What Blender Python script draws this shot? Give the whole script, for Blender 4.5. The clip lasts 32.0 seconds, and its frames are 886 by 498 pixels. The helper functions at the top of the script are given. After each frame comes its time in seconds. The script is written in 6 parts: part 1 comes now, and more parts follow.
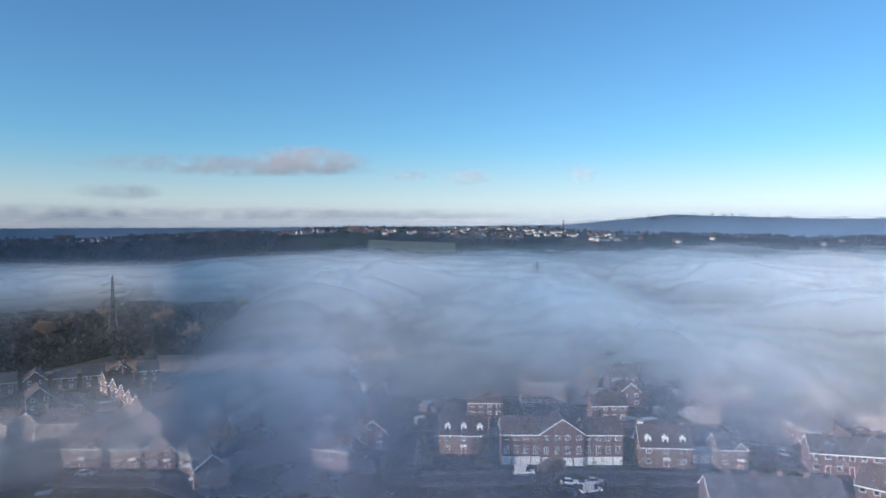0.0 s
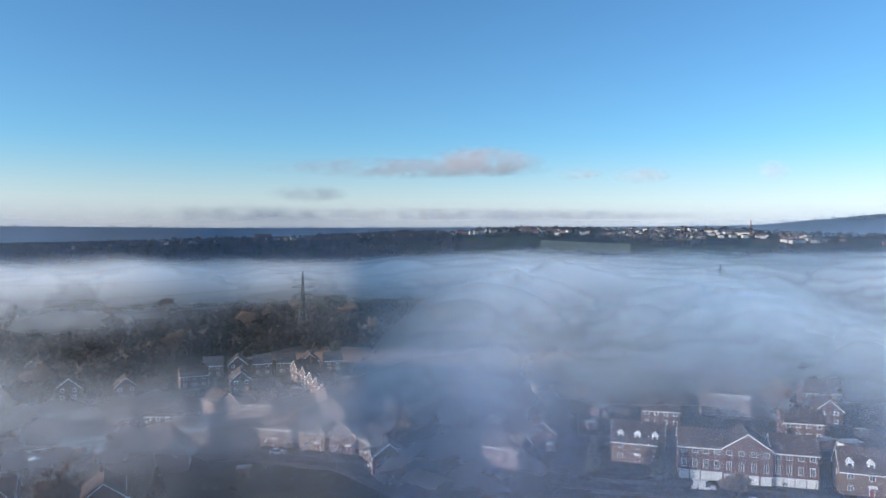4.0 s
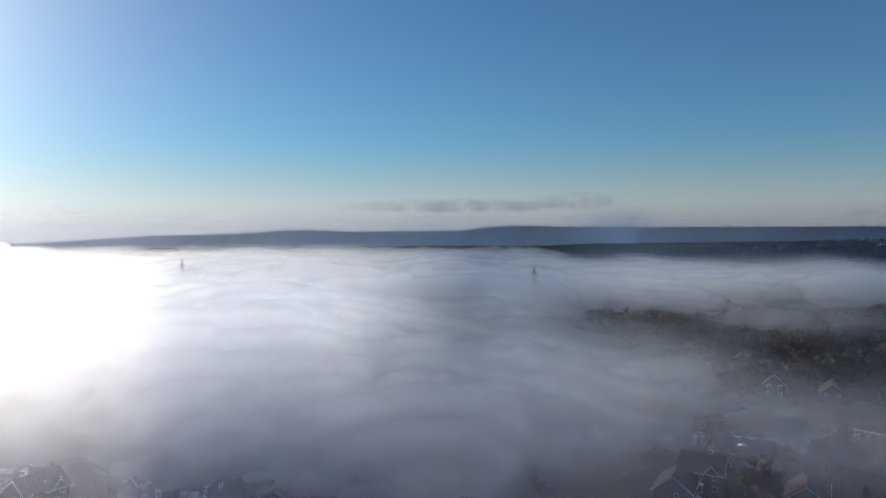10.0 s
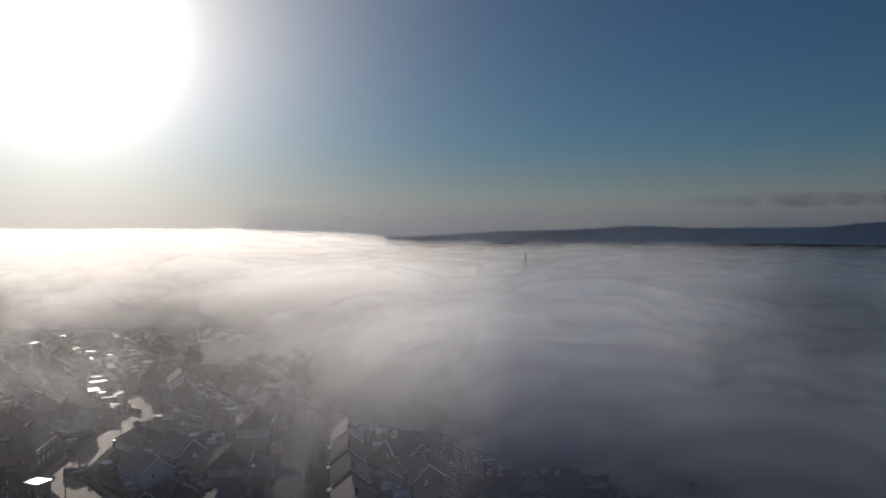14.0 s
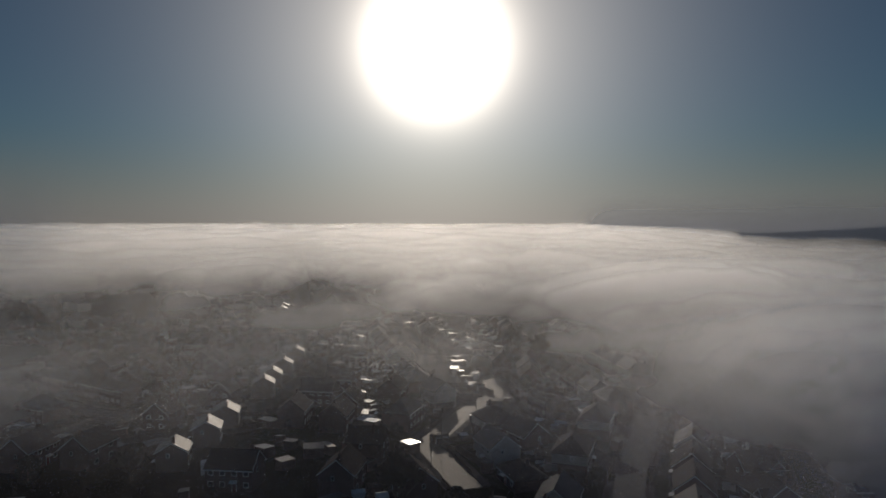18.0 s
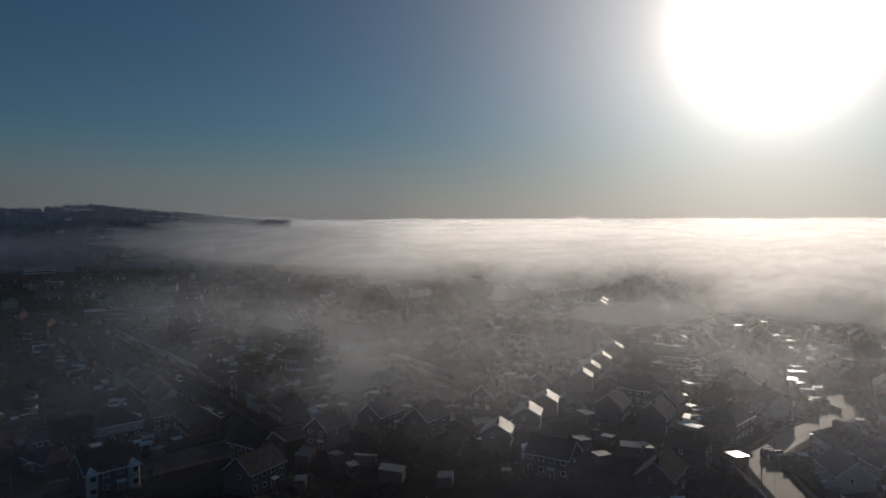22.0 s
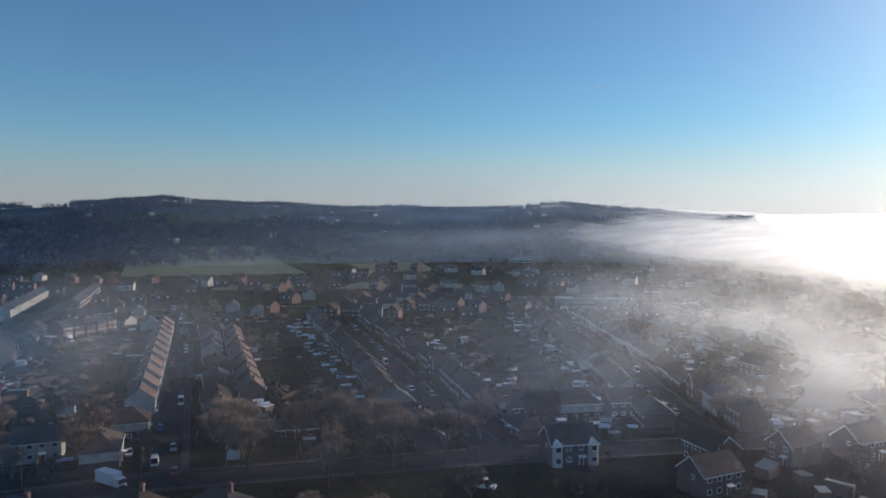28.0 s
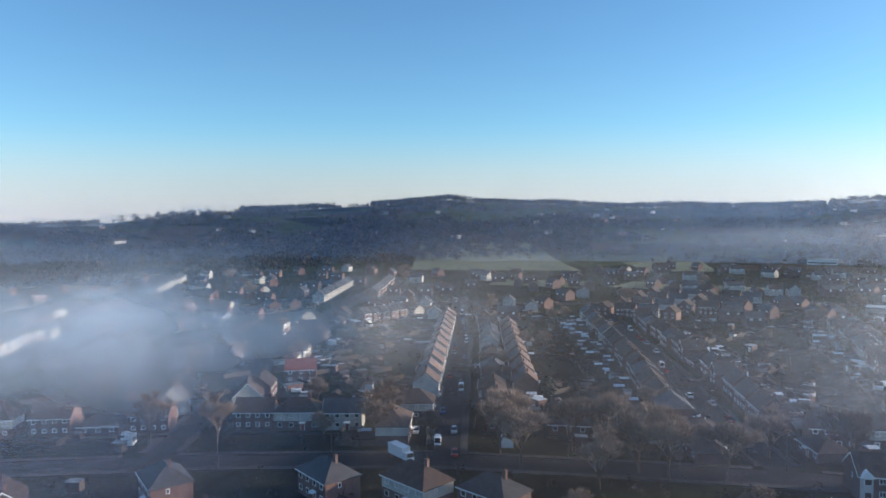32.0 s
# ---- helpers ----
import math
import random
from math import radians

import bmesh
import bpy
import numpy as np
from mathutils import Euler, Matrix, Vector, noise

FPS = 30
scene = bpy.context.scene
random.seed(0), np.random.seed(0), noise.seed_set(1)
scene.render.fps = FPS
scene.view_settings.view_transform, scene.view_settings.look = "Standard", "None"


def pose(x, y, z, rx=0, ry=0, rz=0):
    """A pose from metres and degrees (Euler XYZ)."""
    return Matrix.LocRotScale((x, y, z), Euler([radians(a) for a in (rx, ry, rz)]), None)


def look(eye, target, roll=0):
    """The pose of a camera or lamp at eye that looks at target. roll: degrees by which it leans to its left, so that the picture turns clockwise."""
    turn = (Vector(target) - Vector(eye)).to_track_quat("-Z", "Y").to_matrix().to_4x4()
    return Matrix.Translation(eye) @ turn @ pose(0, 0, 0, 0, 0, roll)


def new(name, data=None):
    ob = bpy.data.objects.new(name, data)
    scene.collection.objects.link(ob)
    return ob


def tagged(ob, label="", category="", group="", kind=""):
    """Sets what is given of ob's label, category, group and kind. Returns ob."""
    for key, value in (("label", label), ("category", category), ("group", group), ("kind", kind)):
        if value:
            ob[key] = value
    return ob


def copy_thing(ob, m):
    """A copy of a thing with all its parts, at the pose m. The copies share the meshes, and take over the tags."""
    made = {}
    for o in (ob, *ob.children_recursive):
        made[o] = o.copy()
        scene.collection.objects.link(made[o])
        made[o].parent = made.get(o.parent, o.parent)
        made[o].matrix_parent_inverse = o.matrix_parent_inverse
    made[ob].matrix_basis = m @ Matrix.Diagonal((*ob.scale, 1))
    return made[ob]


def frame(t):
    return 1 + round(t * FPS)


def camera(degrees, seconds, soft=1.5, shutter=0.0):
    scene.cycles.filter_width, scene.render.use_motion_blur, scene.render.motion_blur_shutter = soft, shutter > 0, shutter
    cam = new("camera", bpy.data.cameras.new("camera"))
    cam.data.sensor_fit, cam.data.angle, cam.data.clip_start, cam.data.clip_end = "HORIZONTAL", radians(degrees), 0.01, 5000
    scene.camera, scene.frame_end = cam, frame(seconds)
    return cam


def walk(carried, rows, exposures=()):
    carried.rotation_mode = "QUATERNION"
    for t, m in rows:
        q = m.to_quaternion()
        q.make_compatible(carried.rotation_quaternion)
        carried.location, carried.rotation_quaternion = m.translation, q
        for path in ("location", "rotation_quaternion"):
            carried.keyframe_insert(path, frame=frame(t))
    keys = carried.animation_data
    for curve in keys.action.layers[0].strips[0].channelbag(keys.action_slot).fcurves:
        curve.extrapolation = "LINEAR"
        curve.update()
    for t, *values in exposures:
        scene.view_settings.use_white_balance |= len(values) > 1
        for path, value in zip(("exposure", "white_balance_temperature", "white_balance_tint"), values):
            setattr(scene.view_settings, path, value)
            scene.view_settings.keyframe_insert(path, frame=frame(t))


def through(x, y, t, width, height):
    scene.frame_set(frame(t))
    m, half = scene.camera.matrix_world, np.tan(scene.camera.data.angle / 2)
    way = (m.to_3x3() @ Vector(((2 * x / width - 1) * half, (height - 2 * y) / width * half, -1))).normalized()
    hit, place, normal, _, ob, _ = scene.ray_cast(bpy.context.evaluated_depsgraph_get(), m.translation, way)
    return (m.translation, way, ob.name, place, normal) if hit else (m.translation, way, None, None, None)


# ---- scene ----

# ---- camera: a drone that turns on the spot, 60 m over the town ----
STATION = (0.0, 0.0, 60.0)
cam = camera(64.45, 32.0, soft=1.5)


def aim(yaw, pitch, roll):
    """Yaw to the left of +y, pitch upwards, roll as in look(); degrees."""
    y, p = radians(yaw), radians(pitch)
    way = Vector((-math.sin(y) * math.cos(p), math.cos(y) * math.cos(p), math.sin(p)))
    return look(STATION, Vector(STATION) + way, roll)


TURN = [
    (0, 0.00, -1.46, -0.03),
    (0.5, 1.75, -1.46, -0.01),
    (1, 3.50, -1.46, 0.04),
    (1.5, 5.22, -1.45, 0.06),
    (2, 6.96, -1.46, 0.08),
    (2.5, 8.70, -1.45, 0.13),
    (3, 10.46, -1.46, 0.15),
    (3.5, 12.20, -1.46, 0.14),
    (5.5, 19.14, -1.51, 0.27),
    (6, 20.88, -1.53, 0.24),
    (6.5, 22.77, -1.56, 0.27),
    (7, 25.89, -1.54, 0.13),
    (7.5, 32.39, -1.49, -0.25),
    (8, 42.54, -1.48, -0.36),
    (8.5, 53.79, -1.40, -0.47),
    (9, 65.16, -1.40, -0.34),
    (9.1, 65.55, -1.40, -0.33),
    (9.2, 66.10, -1.41, -0.32),
    (9.5, 67.27, -1.42, -0.29),
    (10, 67.41, -1.44, -0.25),
    (10.5, 69.76, -1.48, -0.14),
    (11, 73.30, -1.50, -0.16),
    (11.5, 76.81, -1.51, -0.15),
    (12, 80.39, -1.54, -0.11),
    (12.5, 83.92, -1.58, -0.08),
    (13, 87.43, -1.62, -0.08),
    (13.5, 91.00, -1.64, -0.02),
    (14, 94.49, -1.69, -0.05),
    (14.5, 97.99, -1.74, -0.15),
    (16.5, 111.91, -1.90, -0.06),
    (17, 115.36, -1.96, -0.03),
    (17.5, 118.73, -2.01, -0.01),
    (18, 122.02, -2.08, 0.01),
    (18.5, 125.34, -2.15, 0.03),
    (19, 128.64, -2.19, -0.00),
    (19.5, 131.83, -2.25, -0.04),
    (20, 135.02, -2.31, -0.05),
    (20.5, 138.19, -2.34, -0.11),
    (21, 141.38, -2.39, -0.08),
    (21.5, 144.52, -2.41, -0.16),
    (22, 147.67, -2.45, -0.16),
    (22.5, 150.80, -2.46, -0.20),
    (23, 153.91, -2.47, -0.20),
    (23.5, 157.01, -2.49, -0.28),
    (24, 160.11, -2.51, -0.28),
    (24.5, 163.23, -2.53, -0.19),
    (25, 166.28, -2.56, -0.18),
    (25.5, 169.33, -2.59, -0.23),
    (27.5, 181.13, -2.67, -0.31),
    (28, 183.89, -2.68, -0.34),
    (28.5, 186.66, -2.68, -0.33),
    (29, 189.43, -2.71, -0.40),
    (29.5, 192.18, -2.70, -0.41),
    (30, 194.96, -2.71, -0.44),
    (30.5, 197.71, -2.72, -0.49),
    (31, 200.52, -2.71, -0.51),
    (31.5, 203.38, -2.71, -0.57),
    (32, 205.99, -2.71, -0.60),
]
EXPOSURES = [
    (0.0, 1.0, 6200, 11),
    (7.0, 1.25, 6350, 10),
    (8.0, 1.1, 6450, 10),
    (9.0, 0.7, 6350, 11),
    (10.0, 0.25, 6350, 12),
    (11.0, -0.15, 6400, 12),
    (13.0, -0.9, 6600, 13),
    (14.0, -1.3, 6600, 13),
    (17.0, -2.1, 6750, 12),
    (19.0, -2.25, 6700, 12),
    (20.0, -2.2, 6700, 12),
    (21.0, -1.95, 6700, 12),
    (23.0, -1.05, 6750, 13),
    (25.0, -0.3, 6950, 14),
    (27.5, 0.45, 6650, 13),
    (30.0, 1.15, 6750, 12),
    (32.0, 1.35, 6700, 12),
]
walk(cam, [(t, aim(y, p, r)) for t, y, p, r in TURN], EXPOSURES)

# ---- sky and sun: a clear winter morning, low sun over a sea of mist ----
SUN_AZ, SUN_EL = radians(122.6), radians(14.0)
SUN_WAY = Vector((-math.sin(SUN_AZ) * math.cos(SUN_EL), math.cos(SUN_AZ) * math.cos(SUN_EL), math.sin(SUN_EL)))
scene.cycles.transparent_max_bounces = 64

world = bpy.data.worlds.new("winter_sky")
scene.world = world
world.use_nodes = True
wn, wl = world.node_tree.nodes, world.node_tree.links
sky = wn.new("ShaderNodeTexSky")
sky.sky_type = "NISHITA"
sky.sun_disc = False
sky.sun_elevation = SUN_EL
sky.sun_rotation = math.atan2(SUN_WAY.x, SUN_WAY.y)
sky.air_density, sky.dust_density, sky.ozone_density = 1.0, 0.02, 3.8
sky.altitude = 200
tint = wn.new("ShaderNodeMix")
tint.data_type, tint.blend_type = "RGBA", "MULTIPLY"
tint.inputs["Factor"].default_value = 1.0
tint.inputs["B"].default_value = (0.73, 0.96, 1.03, 1)
# low over the horizon moisture takes the colour out of the sky
flat, up, low, pale = wn.new("ShaderNodeRGBToBW"), wn.new("ShaderNodeSeparateXYZ"), wn.new("ShaderNodeMapRange"), wn.new("ShaderNodeMix")
wl.new(sky.outputs[0], flat.inputs[0])
rosy = wn.new("ShaderNodeMix")
rosy.data_type, rosy.blend_type = "RGBA", "MULTIPLY"
rosy.inputs["Factor"].default_value, rosy.inputs["B"].default_value = 1.0, (1.06, 0.98, 1.05, 1)
low.interpolation_type = "SMOOTHSTEP"
low.inputs["From Min"].default_value, low.inputs["From Max"].default_value = 0.135, -0.02
low.inputs["To Max"].default_value = 0.75
pale.data_type = "RGBA"
wl.new(up.outputs[2], low.inputs["Value"]), wl.new(low.outputs[0], pale.inputs["Factor"])
wl.new(sky.outputs[0], tint.inputs["A"]), wl.new(tint.outputs["Result"], pale.inputs["A"]), wl.new(flat.outputs[0], rosy.inputs["A"]), wl.new(rosy.outputs["Result"], pale.inputs["B"])
# glow added to the sky: the sun's aureole in fine mist, widened by lens glare
way, dot, angle = wn.new("ShaderNodeTexCoord"), wn.new("ShaderNodeVectorMath"), wn.new("ShaderNodeMath")
dot.operation, angle.operation = "DOT_PRODUCT", "ARCCOSINE"
dot.inputs[1].default_value = SUN_WAY
wl.new(way.outputs["Generated"], up.inputs[0])
wl.new(way.outputs["Generated"], dot.inputs[0]), wl.new(dot.outputs["Value"], angle.inputs[0])


def halo(width, power, strength):
    """strength * exp(-(angle / width) ** power)"""
    a, b, c, e = (wn.new("ShaderNodeMath") for _ in range(4))
    a.operation, b.operation, c.operation, e.operation = "DIVIDE", "POWER", "POWER", "MULTIPLY"
    a.inputs[1].default_value, b.inputs[1].default_value, c.inputs[0].default_value, e.inputs[1].default_value = radians(width), power, math.exp(-1), strength
    wl.new(angle.outputs[0], a.inputs[0]), wl.new(a.outputs[0], b.inputs[0]), wl.new(b.outputs[0], c.inputs[1]), wl.new(c.outputs[0], e.inputs[0])
    return e.outputs[0]


inner, outer, glow, whole = halo(3.8, 2.0, 300.0), halo(7.6, 1.0, 82.0), wn.new("ShaderNodeMath"), wn.new("ShaderNodeMix")
wl.new(inner, glow.inputs[0]), wl.new(outer, glow.inputs[1])
whole.data_type, whole.blend_type = "RGBA", "ADD"
whole.inputs["Factor"].default_value = 1.0
grey = wn.new("ShaderNodeCombineColor")
for k, share in enumerate((1.0, 0.92, 0.80)):
    tone = wn.new("ShaderNodeMath")
    tone.operation, tone.inputs[1].default_value = "MULTIPLY", share
    wl.new(glow.outputs[0], tone.inputs[0]), wl.new(tone.outputs[0], grey.inputs[k])
wl.new(pale.outputs["Result"], whole.inputs["A"]), wl.new(grey.outputs[0], whole.inputs["B"])
wl.new(whole.outputs["Result"], wn["Background"].inputs[0])
wn["Background"].inputs[1].default_value = 0.078

sun = new("sun", bpy.data.lights.new("sun", "SUN"))
sun.data.energy, sun.data.angle, sun.data.color = 2.2, radians(0.6), (1.0, 0.88, 0.73)
sun.matrix_world = look(SUN_WAY * 100, (0, 0, 0))

# ---- materials ----
def material(name, colour, rough=0.8, second=None, scale=1.0, bump=0.0, spread=0.0, metal=0.0, fine=8.0, spec=0.5):
    """A surface with stains at one scale and grain at a finer one; spread: how far copies differ in tone."""
    m = bpy.data.materials.new(name)
    m.use_nodes = True
    n, l = m.node_tree.nodes, m.node_tree.links
    b = n["Principled BSDF"]
    b.inputs["Roughness"].default_value, b.inputs["Metallic"].default_value = rough, metal
    b.inputs["Specular IOR Level"].default_value = spec
    second = second or tuple(c * 0.6 for c in colour)
    geo = n.new("ShaderNodeNewGeometry")
    big, small, total = n.new("ShaderNodeTexNoise"), n.new("ShaderNodeTexNoise"), n.new("ShaderNodeMath")
    big.inputs["Scale"].default_value, small.inputs["Scale"].default_value = scale, scale * fine
    big.inputs["Detail"].default_value, small.inputs["Detail"].default_value = 4, 3
    l.new(geo.outputs["Position"], big.inputs["Vector"]), l.new(geo.outputs["Position"], small.inputs["Vector"])
    total.operation = "MULTIPLY_ADD"
    l.new(small.outputs[0], total.inputs[0])
    total.inputs[1].default_value = 0.5
    l.new(big.outputs[0], total.inputs[2])
    ramp = n.new("ShaderNodeMapRange")
    ramp.inputs["From Min"].default_value, ramp.inputs["From Max"].default_value = 0.55, 0.95
    l.new(total.outputs[0], ramp.inputs["Value"])
    mix = n.new("ShaderNodeMix")
    mix.data_type = "RGBA"
    mix.inputs["A"].default_value, mix.inputs["B"].default_value = (*second, 1), (*colour, 1)
    l.new(ramp.outputs[0], mix.inputs["Factor"])
    last = mix.outputs["Result"]
    if spread:
        info, hsv, span = n.new("ShaderNodeObjectInfo"), n.new("ShaderNodeHueSaturation"), n.new("ShaderNodeMapRange")
        span.inputs["To Min"].default_value, span.inputs["To Max"].default_value = 1 - spread, 1 + spread
        l.new(info.outputs["Random"], span.inputs["Value"])
        l.new(span.outputs[0], hsv.inputs["Value"]), l.new(last, hsv.inputs["Color"])
        last = hsv.outputs[0]
    l.new(last, b.inputs["Base Color"])
    if bump:
        relief = n.new("ShaderNodeBump")
        relief.inputs["Strength"].default_value, relief.inputs["Distance"].default_value = 0.6, bump
        l.new(small.outputs[0], relief.inputs["Height"]), l.new(relief.outputs[0], b.inputs["Normal"])
    return m


BRICK = material("red_brick", (0.16, 0.092, 0.082), 0.85, (0.10, 0.058, 0.052), 0.6, 0.01, 0.25)
BUFF = material("brown_brick", (0.19, 0.125, 0.09), 0.85, (0.12, 0.08, 0.062), 0.6, 0.01, 0.2)
RENDERED = material("cream_render", (0.5, 0.47, 0.42), 0.85, (0.34, 0.32, 0.29), 0.5, 0.005, 0.12)
TILE = material("brown_roof_tile", (0.085, 0.06, 0.052), 0.8, (0.048, 0.037, 0.035), 0.7, 0.03, 0.3, spec=0.1)
SLATE = material("grey_slate", (0.07, 0.07, 0.078), 0.65, (0.042, 0.042, 0.047), 0.7, 0.02, 0.3, spec=0.2)
# paler, glossier copy of grey_slate: part of the sun's glint is in its colour
LIT_WET_SLATE = material("glinting_wet_slate", (0.16, 0.155, 0.15), 0.47, (0.09, 0.09, 0.09), 0.9, 0.03, 0.2, spec=0.4)
WHITE = material("white_paint", (0.8, 0.8, 0.78), 0.45, (0.68, 0.68, 0.66), 1.0)
PANE = material("window_glass", (0.02, 0.025, 0.03), 0.08, (0.015, 0.018, 0.02), 0.3)
DOOR = material("painted_door", (0.25, 0.06, 0.05), 0.4, (0.2, 0.05, 0.04), 1.0, 0, 0.5)
FELT = material("roofing_felt", (0.10, 0.10, 0.10), 0.34, (0.07, 0.07, 0.07), 0.6, 0.01, 0.3, spec=0.4)
ASPHALT = material("asphalt", (0.034, 0.034, 0.037), 0.9, (0.022, 0.022, 0.024), 0.15, 0.01, spec=0.05)
WET_ASPHALT = material("wet_asphalt", (0.06, 0.058, 0.055), 0.55, (0.04, 0.04, 0.04), 0.3, 0.02, spec=0.16)
PAVING = material("paving", (0.06, 0.058, 0.057), 0.9, (0.04, 0.039, 0.038), 0.3, 0.01, spec=0.1)
BARK = material("bark", (0.11, 0.08, 0.06), 0.9, (0.06, 0.045, 0.035), 2.0, 0.03, 0.2)
TWIG = material("winter_twigs", (0.30, 0.22, 0.17), 0.9, (0.18, 0.13, 0.10), 0.4, 0, 0.3)
EVERGREEN = material("evergreen", (0.045, 0.052, 0.032), 0.9, (0.022, 0.026, 0.018), 0.5, 0, 0.3)
HEDGE = material("hedge", (0.06, 0.07, 0.035), 0.85, (0.03, 0.035, 0.02), 0.6, 0.08, 0.2)
FENCE = material("fence_timber", (0.10, 0.075, 0.06), 0.85, (0.06, 0.045, 0.038), 0.8, 0.01, 0.3)
STEEL = material("galvanised_steel", (0.09, 0.095, 0.10), 0.75, (0.06, 0.06, 0.065), 0.5, 0, 0, 0.0)
WOODLAND = material("winter_woodland", (0.07, 0.061, 0.058), 0.95, (0.012, 0.014, 0.015), 0.03, 0, 0, fine=4, spec=0.0)
CABLE = material("aluminium_cable", (0.16, 0.16, 0.17), 0.6, (0.12, 0.12, 0.12), 0.5)
RUBBER = material("tyre_rubber", (0.02, 0.02, 0.02), 0.8)
CONCRETE = material("concrete", (0.3, 0.29, 0.27), 0.8, (0.2, 0.19, 0.18), 0.4, 0.01)
PAINTS = [material(n, c, 0.25, tuple(v * 0.85 for v in c), 1.0, spec=0.6) for n, c in (
    ("white_car_paint", (0.75, 0.75, 0.75)), ("silver_car_paint", (0.42, 0.43, 0.45)), ("black_car_paint", (0.03, 0.03, 0.035)),
    ("blue_car_paint", (0.04, 0.09, 0.25)), ("red_car_paint", (0.35, 0.03, 0.03)))]


PALE = material("polycarbonate", (0.55, 0.56, 0.57), 0.18, (0.45, 0.46, 0.47), 0.8, spec=0.8)


def ground_material():
    """Winter grass, gardens, ploughed strips and wood floor in broad patches."""
    m = bpy.data.materials.new("winter_ground")
    m.use_nodes = True
    n, l = m.node_tree.nodes, m.node_tree.links
    b = n["Principled BSDF"]
    b.inputs["Roughness"].default_value, b.inputs["Specular IOR Level"].default_value = 1.0, 0.0
    geo = n.new("ShaderNodeNewGeometry")
    patch, grain = n.new("ShaderNodeTexVoronoi"), n.new("ShaderNodeTexNoise")
    patch.inputs["Scale"].default_value, grain.inputs["Scale"].default_value = 0.008, 0.05
    grain.inputs["Detail"].default_value = 8
    warp = n.new("ShaderNodeVectorMath")
    warp.operation = "MULTIPLY"
    warp.inputs[1].default_value = (1, 1, 0)
    l.new(geo.outputs["Position"], warp.inputs[0])
    l.new(warp.outputs[0], patch.inputs["Vector"]), l.new(geo.outputs["Position"], grain.inputs["Vector"])
    ramp = n.new("ShaderNodeValToRGB")
    cols = [(0.0, (0.024, 0.029, 0.015)), (0.3, (0.032, 0.036, 0.018)), (0.5, (0.036, 0.029, 0.023)), (0.7, (0.026, 0.031, 0.016)), (1.0, (0.045, 0.043, 0.03))]
    while len(ramp.color_ramp.elements) < len(cols):
        ramp.color_ramp.elements.new(0.5)
    for e, (p, c) in zip(ramp.color_ramp.elements, cols):
        e.position, e.color = p, (*c, 1)
    sep = n.new("ShaderNodeSeparateColor")
    l.new(patch.outputs["Color"], sep.inputs[0]), l.new(sep.outputs[0], ramp.inputs[0])
    # past the town: pasture, stubble, plough and wood in hedged patches
    wide, out, edge, farm = n.new("ShaderNodeValToRGB"), n.new("ShaderNodeVectorMath"), n.new("ShaderNodeMapRange"), n.new("ShaderNodeMix")
    cols = [(0.0, (0.016, 0.02, 0.012)), (0.25, (0.05, 0.066, 0.028)), (0.45, (0.02, 0.024, 0.014)), (0.6, (0.036, 0.05, 0.022)), (0.8, (0.075, 0.058, 0.042)), (1.0, (0.11, 0.10, 0.065))]
    while len(wide.color_ramp.elements) < len(cols):
        wide.color_ramp.elements.new(0.5)
    for e, (p, c) in zip(wide.color_ramp.elements, cols):
        e.position, e.color = p, (*c, 1)
    wide.color_ramp.interpolation = "CONSTANT"
    l.new(sep.outputs[0], wide.inputs[0])
    out.operation = "LENGTH"
    l.new(warp.outputs[0], out.inputs[0]), l.new(out.outputs["Value"], edge.inputs["Value"])
    edge.inputs["From Min"].default_value, edge.inputs["From Max"].default_value = 780, 860
    farm.data_type = "RGBA"
    l.new(edge.outputs[0], farm.inputs["Factor"]), l.new(ramp.outputs[0], farm.inputs["A"]), l.new(wide.outputs[0], farm.inputs["B"])
    dirt = n.new("ShaderNodeMix")
    dirt.data_type, dirt.blend_type = "RGBA", "MULTIPLY"
    span = n.new("ShaderNodeMapRange")
    span.inputs["From Min"].default_value, span.inputs["From Max"].default_value = 0.3, 0.7
    span.inputs["To Min"].default_value, span.inputs["To Max"].default_value = 0.3, 1.0
    l.new(grain.outputs[0], span.inputs[0])
    dirt.inputs["Factor"].default_value = 1.0
    l.new(farm.outputs["Result"], dirt.inputs["A"]), l.new(span.outputs[0], dirt.inputs["B"])
    l.new(dirt.outputs["Result"], b.inputs["Base Color"])
    return m


